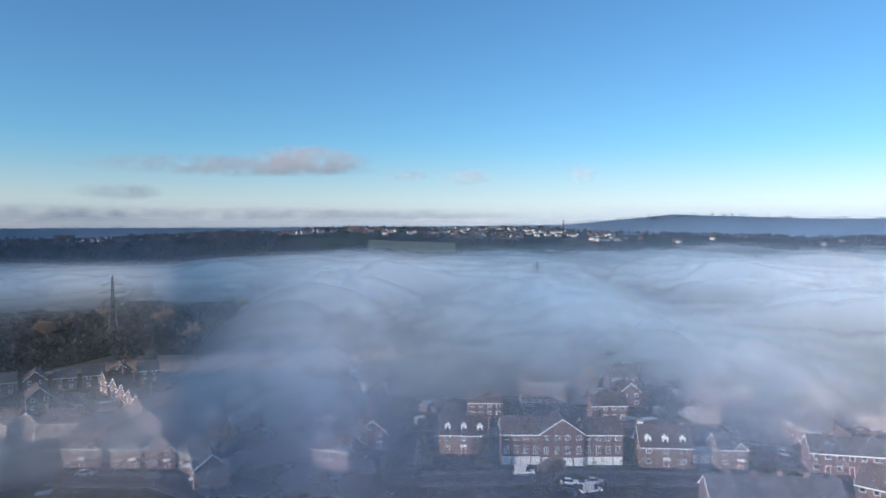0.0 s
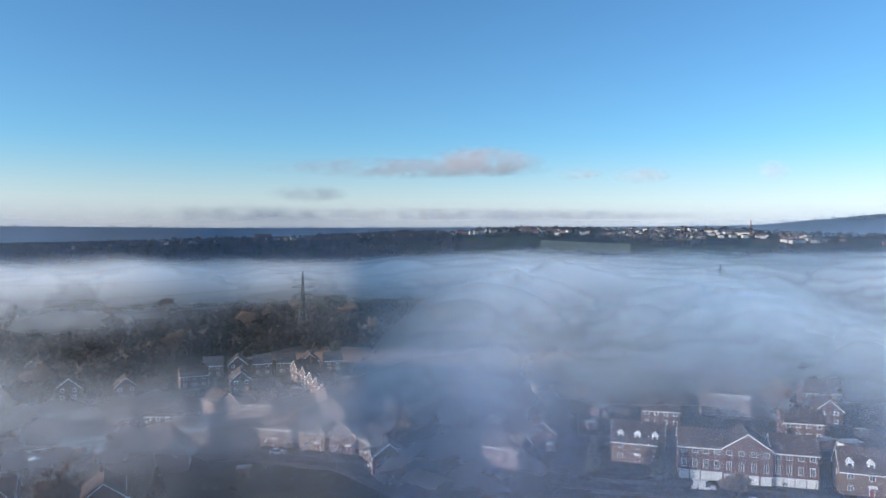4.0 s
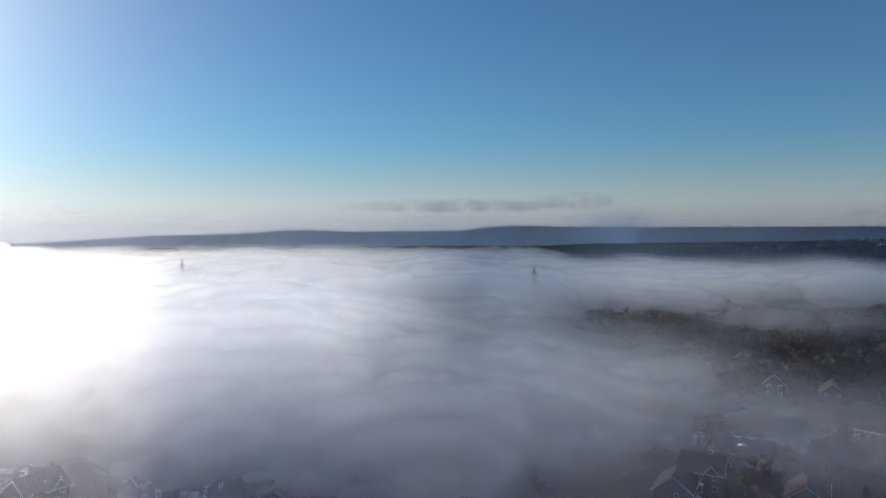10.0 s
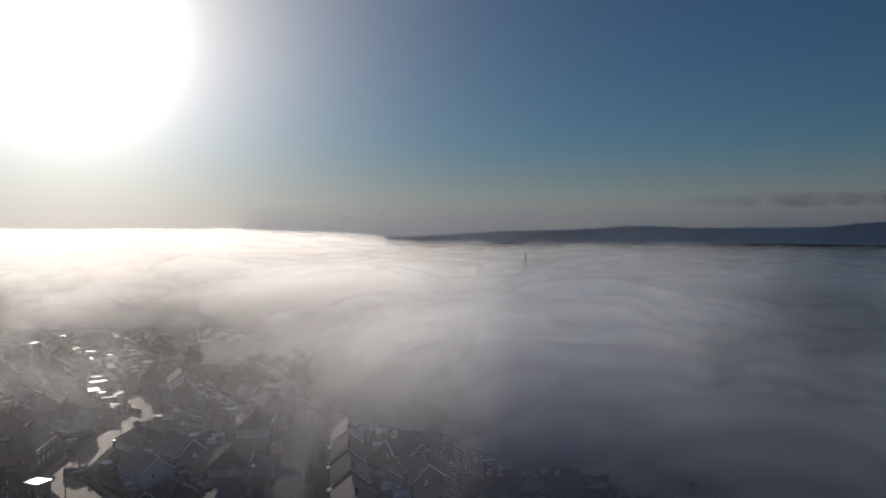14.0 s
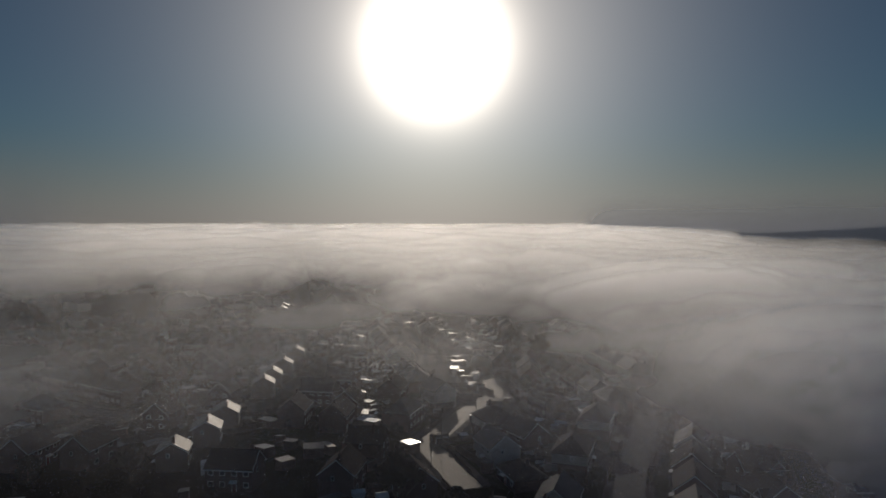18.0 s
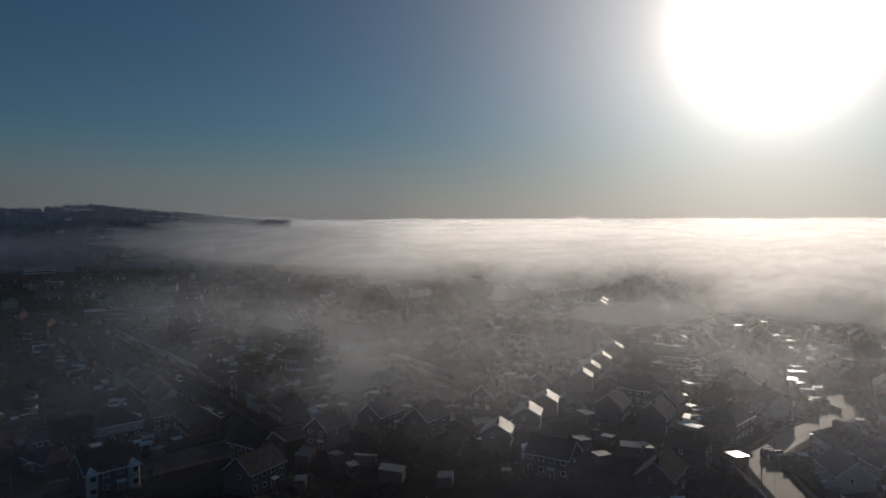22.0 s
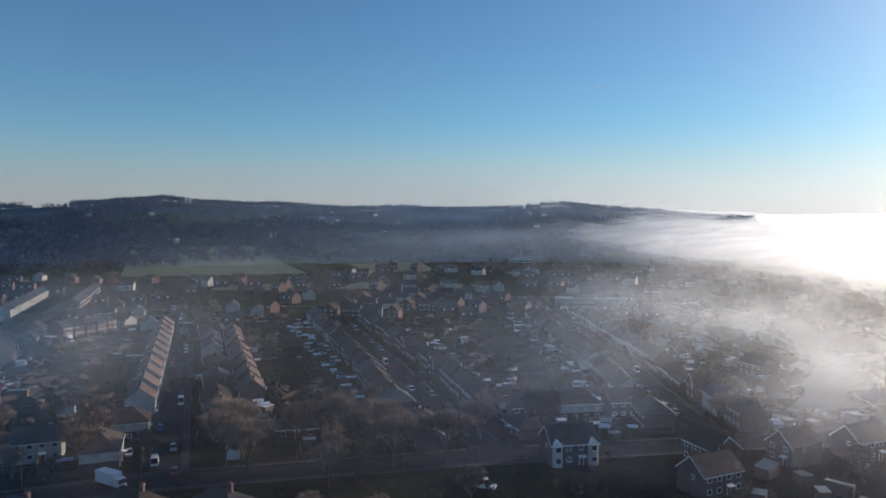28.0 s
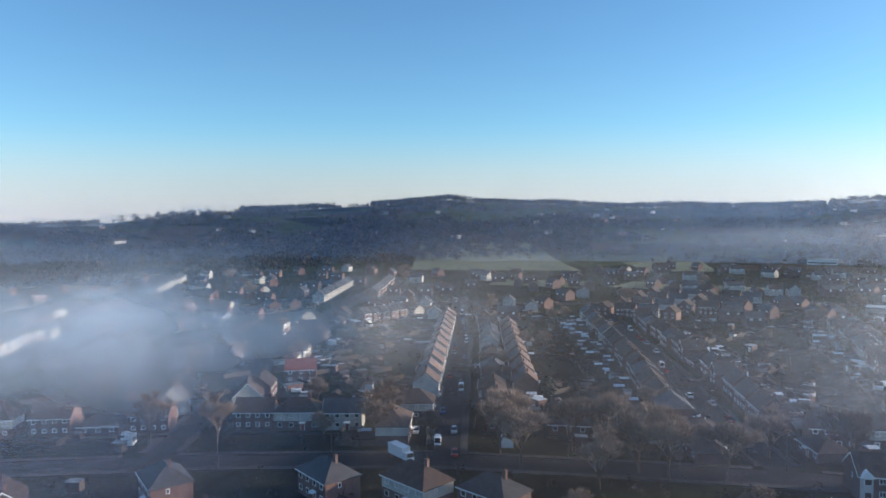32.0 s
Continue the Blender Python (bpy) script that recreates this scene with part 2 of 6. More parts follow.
def mist_material(name="mist", coarse=0.009, detail=0.035, gloss=0.3, forward=0.0, through=0.35, low=0.1, high=1.9, tone=(0.72, 0.73, 0.74), densest=0.22):
    """Fine droplets: each sheet scatters sun and sky and lets the rest through; billows come from solid noise."""
    m = bpy.data.materials.new(name)
    m.use_nodes = True
    n, l = m.node_tree.nodes, m.node_tree.links
    n.remove(n["Principled BSDF"])
    geo, att = n.new("ShaderNodeNewGeometry"), n.new("ShaderNodeAttribute")
    att.attribute_name = "thickness"
    stretch = n.new("ShaderNodeVectorMath")
    stretch.operation = "MULTIPLY"
    stretch.inputs[1].default_value = (1, 1, 1.6)
    l.new(geo.outputs["Position"], stretch.inputs[0])
    billow, wisp = n.new("ShaderNodeTexNoise"), n.new("ShaderNodeTexNoise")
    billow.inputs["Scale"].default_value, billow.inputs["Detail"].default_value = coarse, 3
    wisp.inputs["Scale"].default_value, wisp.inputs["Detail"].default_value = detail, 4
    wisp.inputs["Distortion"].default_value = 0.4
    l.new(stretch.outputs[0], billow.inputs["Vector"]), l.new(stretch.outputs[0], wisp.inputs["Vector"])
    blend = n.new("ShaderNodeMath")
    blend.operation = "MULTIPLY_ADD"
    blend.inputs[1].default_value = 0.45
    l.new(wisp.outputs[0], blend.inputs[0]), l.new(billow.outputs[0], blend.inputs[2])
    shape = n.new("ShaderNodeMapRange")
    shape.interpolation_type = "SMOOTHSTEP"
    shape.inputs["From Min"].default_value, shape.inputs["From Max"].default_value = 0.5, 0.95
    shape.inputs["To Min"].default_value, shape.inputs["To Max"].default_value = low, high
    l.new(blend.outputs[0], shape.inputs["Value"])
    depth, fade, alpha = n.new("ShaderNodeMath"), n.new("ShaderNodeMath"), n.new("ShaderNodeMath")
    depth.operation = "MULTIPLY"
    l.new(shape.outputs[0], depth.inputs[0]), l.new(att.outputs["Fac"], depth.inputs[1])
    fade.operation = "POWER"
    fade.inputs[0].default_value = math.exp(-1)
    l.new(depth.outputs[0], fade.inputs[1])
    alpha.operation = "SUBTRACT"
    alpha.inputs[0].default_value = 1.0
    l.new(fade.outputs[0], alpha.inputs[1])
    most = n.new("ShaderNodeMath")
    most.operation, most.inputs[1].default_value = "MINIMUM", densest
    l.new(alpha.outputs[0], most.inputs[0])
    top, under, body = n.new("ShaderNodeBsdfDiffuse"), n.new("ShaderNodeBsdfTranslucent"), n.new("ShaderNodeMixShader")
    top.inputs[0].default_value = under.inputs[0].default_value = (*tone, 1)
    l.new(top.outputs[0], body.inputs[1]), l.new(under.outputs[0], body.inputs[2])
    body.inputs[0].default_value = through
    sheen, all_of = n.new("ShaderNodeBsdfGlossy"), n.new("ShaderNodeMixShader")
    sheen.inputs["Roughness"].default_value, sheen.inputs[0].default_value = 0.85, (0.95, 0.95, 0.95, 1)
    all_of.inputs[0].default_value = gloss
    l.new(body.outputs[0], all_of.inputs[1]), l.new(sheen.outputs[0], all_of.inputs[2])
    last = all_of.outputs[0]
    if forward:
        # above 1 it brightens the mist towards the sun beyond what falls on it
        ahead, more = n.new("ShaderNodeBsdfRefraction"), n.new("ShaderNodeAddShader")
        ahead.inputs["Roughness"].default_value, ahead.inputs["IOR"].default_value = 0.79, 2.0
        ahead.inputs[0].default_value = (forward, forward, forward, 1)
        l.new(last, more.inputs[0]), l.new(ahead.outputs[0], more.inputs[1])
        last = more.outputs[0]
    clear, mix = n.new("ShaderNodeBsdfTransparent"), n.new("ShaderNodeMixShader")
    l.new(most.outputs[0], mix.inputs[0]), l.new(clear.outputs[0], mix.inputs[1]), l.new(last, mix.inputs[2])
    l.new(mix.outputs[0], n["Material Output"].inputs[0])
    return m


GROUND = ground_material()
# shade is put into the tone: near mist darker and bluer, the bank paler
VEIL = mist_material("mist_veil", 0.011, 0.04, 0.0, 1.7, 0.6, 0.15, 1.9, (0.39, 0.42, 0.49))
THIN = mist_material("shaded_mist_wisps", 0.013, 0.045, 0.0, 1.7, 0.62, 0.15, 1.9, (0.20, 0.24, 0.38))
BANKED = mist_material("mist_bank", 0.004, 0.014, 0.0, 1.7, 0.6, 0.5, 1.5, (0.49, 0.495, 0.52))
# paler copy of brown_roof_tile: sunlight on these rows is put into the colour
LIT_TILE = material("sunlit_roof_tile", (0.18, 0.125, 0.11), 0.85, (0.11, 0.08, 0.07), 0.7, 0.03, 0.2, spec=0.1)
RED_TILE = material("red_roof_tile", (0.22, 0.06, 0.045), 0.8, (0.14, 0.045, 0.035), 0.7, 0.03, 0.1, spec=0.25)

# ---- land: a flat valley floor with ridges round it, one sheet to the horizon ----
COLUMNS = {}


def table(pairs, a):
    """A value read from (key, value) pairs, evenly between them."""
    if id(pairs) not in COLUMNS:
        COLUMNS[id(pairs)] = np.array(pairs, float).T.copy()
    keys, values = COLUMNS[id(pairs)]
    return float(np.interp(a, keys, values))


# bearing (left of +y): skyline's angle over the station, in degrees; far land first, then the nearer ridge
FAR = [(-60, 0.9), (-40, 0.8), (-28, 0.9), (-18, 1.3), (-10, 0.5), (0, 0.4), (15, 0.3), (32, 0.2), (45, 0.25), (57, 0.3), (60, 0.42), (63, 0.42),
       (66, 0.05), (75, 0.0), (78, 0.15), (80, 0.15), (83, -0.1), (90, -0.25), (97, -0.7), (103, -1.2), (107, -2), (228, -2), (231, -0.3), (270, -0.3), (290, 0.5), (300, 0.9)]
NEAR = [(-60, -0.6), (-30, -0.55), (-14, -0.3), (-8, 0.0), (-3, 0.1), (5, 0.08), (8, 0.05), (13, -0.3), (17, -0.35), (24, -0.6), (30, -0.85), (37, -1.1), (44, -1.5), (49, -1.75), (55, -2.0), (61, -3), (150, -3), (154, -1.1), (163, -0.35),
        (170, 0.2), (174, 0.7), (177, 0.45), (184, 0.35), (187, 0.5), (192, 0.5), (197, 0.85), (203, 0.95), (205.5, 1.25), (209, 1.0), (214, 0.75), (220, 0.45), (226, 0.2), (230.5, -0.2), (232, -0.5), (240, -0.9), (260, -1), (300, -0.6)]
NEAR_R = [(-60, 1900), (0, 1800), (12, 1500), (45, 1300), (60, 1300), (150, 1500), (165, 2000), (200, 2300), (220, 1900), (240, 1500), (300, 1900)]
START = [(-60, 900), (0, 800), (45, 800), (150, 900), (165, 850), (210, 820), (240, 800), (300, 900)]


def smooth(a, b, v):
    v = min(1.0, max(0.0, (v - a) / (b - a)))
    return v * v * (3 - 2 * v)


def bearing(x, y):
    a = math.degrees(math.atan2(-x, y))
    return a + 360 if a < -60 else a


def land(x, y):
    """Height of the ground."""
    r = math.hypot(x, y)
    if r < 780:
        return 0.0
    a = bearing(x, y)
    rs, r0 = table(NEAR_R, a), table(START, a)
    top = max(0.0, 60 + rs * math.tan(radians(table(NEAR, a))))
    z = top * smooth(r0, rs, r) ** 0.9
    z += 5 * smooth(r0, rs, r) * noise.noise((x * 0.004, y * 0.004, 0))
    if r > rs:
        z *= 1 - 0.45 * smooth(rs, rs + 1400, r)
    far = max(-20.0, 60 + 4700 * math.tan(radians(table(FAR, a))))
    return max(z, far * smooth(3300, 4700, r) ** 1.5) if far > 0 else z


def polar_sheet(name, radii, steps, height, mats, hollow=False):
    verts = [(0.0, 0.0, height(0.0, 0.0))]
    for r in radii:
        for k in range(steps):
            a = 2 * math.pi * k / steps
            x, y = -r * math.sin(a), r * math.cos(a)
            verts.append((x, y, height(x, y)))
    faces = [] if hollow else [(0, 1 + k, 1 + (k + 1) % steps) for k in range(steps)]
    for i in range(len(radii) - 1):
        p, q = 1 + i * steps, 1 + (i + 1) * steps
        faces += [(p + k, q + k, q + (k + 1) % steps, p + (k + 1) % steps) for k in range(steps)]
    me = bpy.data.meshes.new(name)
    me.from_pydata(verts, [], faces)
    for f in me.polygons:
        f.use_smooth = True
    me.materials.append(mats)
    return new(name, me)


RADII = [40, 120, 250, 400, 550, 700] + [780 * 1.042 ** k for k in range(45)]
ground = tagged(polar_sheet("ground", RADII, 300, land, GROUND), "winter grass, gardens and fields rising to low hills", "ground", kind="structure")

# ---- mesh helpers and house kinds ----
class Mesh:
    """Gathers boxes, slabs and tubes into one mesh."""

    def __init__(self):
        self.v, self.f, self.m = [], [], []

    def face(self, pts, mat=0):
        k = len(self.v)
        self.v += [tuple(p) for p in pts]
        self.f.append(tuple(range(k, k + len(pts))))
        self.m.append(mat)
        return self

    def solid(self, low, high, mat=0):
        """Two rings of equal length joined by walls, with both ends closed; low runs anticlockwise from above."""
        k, n = len(self.v), len(low)
        self.v += [tuple(p) for p in low] + [tuple(p) for p in high]
        self.f += [tuple(k + i for i in reversed(range(n))), tuple(k + n + i for i in range(n))]
        self.f += [(k + i, k + (i + 1) % n, k + n + (i + 1) % n, k + n + i) for i in range(n)]
        self.m += [mat] * (n + 2)
        return self

    def box(self, x0, y0, z0, x1, y1, z1, mat=0):
        return self.solid([(x0, y0, z0), (x1, y0, z0), (x1, y1, z0), (x0, y1, z0)], [(x0, y0, z1), (x1, y0, z1), (x1, y1, z1), (x0, y1, z1)], mat)

    def slab(self, quad, thick, mat=0):
        """A four-sided plate, quad its upper face seen anticlockwise, thick straight down."""
        return self.solid([(x, y, z - thick) for x, y, z in quad], quad, mat)

    def tube(self, p, q, r0, r1, n=4, mat=0):
        p, q = Vector(p), Vector(q)
        way = (q - p).normalized()
        side = way.cross((0, 0, 1) if abs(way.z) < 0.9 else (1, 0, 0)).normalized()
        other = way.cross(side)
        ring = [(side * math.cos(2 * math.pi * i / n) + other * math.sin(2 * math.pi * i / n)) for i in range(n)]
        return self.solid([p + s * r0 for s in ring], [q + s * r1 for s in ring], mat)

    def done(self, name, mats, parent=None, label=""):
        me = bpy.data.meshes.new(name)
        me.from_pydata(self.v, [], self.f)
        mats = mats if isinstance(mats, (list, tuple)) else [mats]
        for m in mats:
            me.materials.append(m)
        if len(mats) > 1:
            me.polygons.foreach_set("material_index", self.m)
        ob = new(name, me)
        if parent:
            ob.parent = parent
        if label:
            ob["label"] = label
        return ob


def turned(face, w, d, x, y, z):
    """A point on one face of a w x d house: x along the face, y outwards from it."""
    return {"f": (x, -d / 2 - y, z), "b": (-x, d / 2 + y, z), "l": (-w / 2 - y, -x, z), "r": (w / 2 + y, x, z)}[face]


def face_box(mesh, face, w, d, x0, x1, y0, y1, z0, z1, mat=0):
    a, b = turned(face, w, d, x0, y0, z0), turned(face, w, d, x1, y1, z1)
    return mesh.box(min(a[0], b[0]), min(a[1], b[1]), z0, max(a[0], b[0]), max(a[1], b[1]), z1, mat)


def window(parent, face, w, d, x, z, ww, wh, split=True, bars=1):
    """A white casement: frame with mullions and sill, and the glass behind it."""
    f, e = Mesh(), 0.11
    rect = lambda a, y: [turned(face, w, d, x + u * (ww / 2 - a), y, z + wh * (v > 0) - a * v) for u, v in ((-1, -1), (1, -1), (1, 1), (-1, 1))]
    f.v = [p for ring in (rect(0, -0.05), rect(0, 0.08), rect(e, 0.08), rect(e, 0.02)) for p in ring]
    f.f = [(4 * k + i, 4 * k + (i + 1) % 4, 4 * k + 4 + (i + 1) % 4, 4 * k + 4 + i) for k in range(3) for i in range(4)] + [(12, 13, 14, 15)]
    f.m = [0] * 12 + [1]
    if not split:
        return f.done("window", [WHITE, PANE], parent)
    f.f, f.m = f.f[:12], f.m[:12]
    frame_ob = f.done("window", WHITE, parent)
    face_box(Mesh(), face, w, d, x - ww / 2 + e, x + ww / 2 - e, -0.04, 0.03, z + e, z + wh - e).done("pane", PANE, frame_ob)
    for i in range(bars):
        c = x - ww / 2 + ww * (i + 1) / (bars + 1)
        face_box(Mesh(), face, w, d, c - 0.045, c + 0.045, 0.03, 0.08, z + e, z + wh - e).done("mullion", WHITE, frame_ob)
    return frame_ob


def door(parent, face, w, d, x, ww=0.95, wh=2.1, mat=None, name="door", plain=False):
    m = Mesh()
    face_box(m, face, w, d, x - ww / 2, x + ww / 2, -0.05, 0.05, 0.02, wh)
    leaf = m.done(name, mat or DOOR, parent)
    if plain:
        return leaf
    s = Mesh()
    for a, b, c, g in ((-ww / 2 - 0.1, -ww / 2, 0.02, wh + 0.1), (ww / 2, ww / 2 + 0.1, 0.02, wh + 0.1), (-ww / 2, ww / 2, wh, wh + 0.1)):
        face_box(s, face, w, d, x + a, x + b, -0.05, 0.08, c, g)
    s.done("door_frame", WHITE, leaf)
    return leaf


def gable_roof(w, d, eave, rise, over=0.35, along="x", end=0.25):
    """Two slopes whose ridge runs along x or y."""
    m = Mesh()
    half, run = (d / 2, w / 2) if along == "x" else (w / 2, d / 2)
    drop = rise * over / half
    for s in (-1, 1):
        quad = [(-run - end, s * (half + over), eave - drop), (run + end, s * (half + over), eave - drop), (run + end, 0, eave + rise), (-run - end, 0, eave + rise)]
        if s > 0:
            quad = quad[::-1]
        if along == "y":
            quad = [(-y, x, z) for x, y, z in quad]
        m.slab([(x, y, z + 0.16) for x, y, z in quad], 0.16)
    return m


def hip_roof(w, d, eave, rise, over=0.4):
    m = Mesh()
    a, b = w / 2 + over, d / 2 + over
    ridge = max(0.2, a - b)
    base = [(-a, -b, eave), (a, -b, eave), (a, b, eave), (-a, b, eave)]
    p, q = (-ridge, 0, eave + rise), (ridge, 0, eave + rise)
    m.box(-a, -b, eave - 0.14, a, b, eave)
    return m.face([base[0], base[1], q, p]).face([base[1], base[2], q]).face([base[2], base[3], p, q]).face([base[3], base[0], p])


def chimney(parent, x, y, z0, z1, pots=2):
    m = Mesh().box(x - 0.45, y - 0.3, z0, x + 0.45, y + 0.3, z1).box(x - 0.52, y - 0.37, z1, x + 0.52, y + 0.37, z1 + 0.15)
    stack = m.done("chimney", BRICK, parent)
    for i in range(pots):
        c = x + 0.4 * (i - (pots - 1) / 2)
        Mesh().tube((c, y, z1 + 0.15), (c, y, z1 + 0.55), 0.13, 0.1, 6).done("chimney_pot", TILE, stack)


def house(name, w, d, eave, rise, wall=None, roof=None, shape="x", cols=3, floors=2, split=True, stack=True, side_windows=True, garage=False,
          dormers=0, gablet=False, porch=True, back=True, upper=None, bay=False, label="", lod=0):
    """A house with its front towards -y. lod 1 and 2: kinds that stand further off, with fewer and plainer parts."""
    if lod:
        split = porch = dormers = gablet = side_windows = False
        stack = stack and lod < 2
    wall, roof = wall or BRICK, roof or TILE
    h = new(name)
    tagged(h, label, "house")
    m = Mesh().box(-w / 2, -d / 2, -0.3, w / 2, d / 2, eave)
    if shape == "x":
        for s in (-1, 1):
            m.solid([(s * w / 2 - 0.12, -d / 2, eave), (s * w / 2 + 0.0, -d / 2, eave), (s * w / 2 + 0.0, d / 2, eave), (s * w / 2 - 0.12, d / 2, eave)] if s > 0 else
                    [(-w / 2, -d / 2, eave), (-w / 2 + 0.12, -d / 2, eave), (-w / 2 + 0.12, d / 2, eave), (-w / 2, d / 2, eave)],
                    [(s * w / 2 - 0.12 * (s > 0), -0.01, eave + rise), (s * w / 2 + 0.12 * (s < 0), -0.01, eave + rise), (s * w / 2 + 0.12 * (s < 0), 0.01, eave + rise), (s * w / 2 - 0.12 * (s > 0), 0.01, eave + rise)])
    elif shape == "y":
        for s in (-1, 1):
            y0, y1 = (d / 2 - 0.12, d / 2) if s > 0 else (-d / 2, -d / 2 + 0.12)
            m.solid([(-w / 2, y0, eave), (w / 2, y0, eave), (w / 2, y1, eave), (-w / 2, y1, eave)], [(-0.01, y0, eave + rise), (0.01, y0, eave + rise), (0.01, y1, eave + rise), (-0.01, y1, eave + rise)])
    if lod:
        for fl in range(floors):
            for c in range(cols):
                x, z = (c + 0.5) * w / cols - w / 2, fl * eave / floors + 1.0
                for face in "fb":
                    face_box(m, face, w, d, x - 0.62, x + 0.62, 0.0, 0.05, z, z + 0.16, 1)
                    face_box(m, face, w, d, x - 0.62, x + 0.62, 0.0, 0.05, z + 1.05, z + 1.2, 1)
                    face_box(m, face, w, d, x - 0.62, x - 0.46, 0.0, 0.05, z + 0.16, z + 1.05, 1)
                    face_box(m, face, w, d, x + 0.46, x + 0.62, 0.0, 0.05, z + 0.16, z + 1.05, 1)
        if shape != "y":
            for face in "fb":
                face_box(m, face, w, d, -w / 2, w / 2, 0.0, 0.12, eave - 0.45, eave - 0.2, 1)
    m.done("wall", [wall, WHITE], h)
    if upper:
        Mesh().box(-w / 2 - 0.03, -d / 2 - 0.03, eave * 0.52, w / 2 + 0.03, d / 2 + 0.03, eave - 0.02).done("rendered_wall", upper, h, "pale rendered upper storey")
    top = (hip_roof(w, d, eave, rise) if shape == "hip" else gable_roof(w, d, eave, rise, along=shape)).done("roof", roof, h)
    if shape == "x":
        if not lod:
            Mesh().tube((-w / 2 - 0.25, 0, eave + rise + 0.16), (w / 2 + 0.25, 0, eave + rise + 0.16), 0.13, 0.13, 6).done("ridge", roof, top)
        for s in (-1, 1) if not lod else (-1,) if lod == 1 else ():
            Mesh().box(-w / 2 - 0.2, s * (d / 2 + 0.31) - 0.06, eave - 0.42, w / 2 + 0.2, s * (d / 2 + 0.31) + 0.06, eave - 0.17).done("fascia", WHITE, h, "white painted fascia and gutter")
            drop = rise * 0.35 / (d / 2)
            v = Mesh()
            for t in (-1, 1):
                x = s * (w / 2 + 0.27)
                v.slab([(x - 0.03, t * (d / 2 + 0.3), eave - drop + 0.1), (x + 0.03, t * (d / 2 + 0.3), eave - drop + 0.1), (x + 0.03, 0, eave + rise + 0.1), (x - 0.03, 0, eave + rise + 0.1)], 0.28)
            if not lod:
                v.done("bargeboard", WHITE, h)
    elif shape == "y":
        if not lod:
            Mesh().tube((0, -d / 2 - 0.25, eave + rise + 0.16), (0, d / 2 + 0.25, eave + rise + 0.16), 0.13, 0.13, 6).done("ridge", roof, top)
        drop = rise * 0.35 / (w / 2)
        v = Mesh()
        for t in (-1, 1):
            y = -d / 2 - 0.27
            v.slab([(t * (w / 2 + 0.3), y - 0.03, eave - drop + 0.1), (t * (w / 2 + 0.3), y + 0.03, eave - drop + 0.1), (0, y + 0.03, eave + rise + 0.1), (0, y - 0.03, eave + rise + 0.1)], 0.28)
        if lod < 2:
            v.done("bargeboard", WHITE, h)
    elif lod < 2:
        Mesh().box(-w / 2 - 0.42, -d / 2 - 0.46, eave - 0.2, w / 2 + 0.42, -d / 2 - 0.4, eave + 0.02).done("fascia", WHITE, h, "white painted fascia and gutter")
    step = eave / floors
    for fl in range(floors):
        z = fl * step + (1.0 if fl or not garage else 0.3)
        for c in range(cols):
            x = (c + 0.5) * w / cols - w / 2
            if lod and (fl == 0 and (lod or c != cols // 2) or 0 < c < cols - 1 and fl):
                continue
            if fl == 0 and c == cols // 2 and not garage:
                door(h, "f", w, d, x, plain=lod > 0)
                if porch:
                    Mesh().slab([(x - 0.9, -d / 2 - 1.1, 2.35), (x + 0.9, -d / 2 - 1.1, 2.35), (x + 0.9, -d / 2 - 0.02, 2.6), (x - 0.9, -d / 2 - 0.02, 2.6)], 0.12).done("porch_canopy", WHITE, h)
                continue
            if fl == 0 and garage:
                gm = Mesh()
                face_box(gm, "f", w, d, x - 1.15, x + 1.15, -0.03, 0.06, 0.03, 2.15)
                for k in range(4):
                    face_box(gm, "f", w, d, x - 1.15, x + 1.15, 0.06, 0.085, 0.1 + 0.52 * k, 0.5 + 0.52 * k)
                gm.done("garage_door", WHITE, h, "white up-and-over garage door")
                continue
            tall = garage and fl == 1
            window(h, "f", w, d, x, z - (0.75 if tall else 0.0), 1.3 if not tall else 1.1, 1.25 if not tall else 2.0, split)
        if back and fl < 2 and not (lod and fl == 0 and floors > 1):
            for c in range(2 if not lod else 1):
                window(h, "b", w, d, (c - 0.5) * w / 2, fl * step + 1.0, 1.4, 1.2, False)
    if side_windows and floors > 1:
        for face in ("l", "r"):
            window(h, face, w, d, 0.8 if face == "l" else -0.8, step + 1.0, 0.8, 1.1, False, 0)
    if bay:
        for c in (0, cols - 1):
            x = (c + 0.5) * w / cols - w / 2
            b = Mesh()
            ring = [(x - 1.3, -d / 2, 0), (x - 0.8, -d / 2 - 0.8, 0), (x + 0.8, -d / 2 - 0.8, 0), (x + 1.3, -d / 2, 0)]
            b.solid([(p, q, -0.2) for p, q, _ in ring], [(p, q, eave - 0.3) for p, q, _ in ring])
            body = b.done("bay", RENDERED, h)
            for fl in range(floors):
                window(body, "f", w, d + 1.6, x, fl * step + 0.9, 1.5, 1.4, False, 2)
            Mesh().solid([(x - 1.5, -d / 2 - 1.0, eave - 0.3), (x + 1.5, -d / 2 - 1.0, eave - 0.3), (x + 1.5, -d / 2 + 0.1, eave - 0.3), (x - 1.5, -d / 2 + 0.1, eave - 0.3)],
                         [(x - 0.03, -d / 2 - 0.9, eave + 1.2), (x + 0.03, -d / 2 - 0.9, eave + 1.2), (x + 0.03, -d / 2 + 0.8, eave + 1.2), (x - 0.03, -d / 2 + 0.8, eave + 1.2)]).done("bay_gable", WHITE, h)
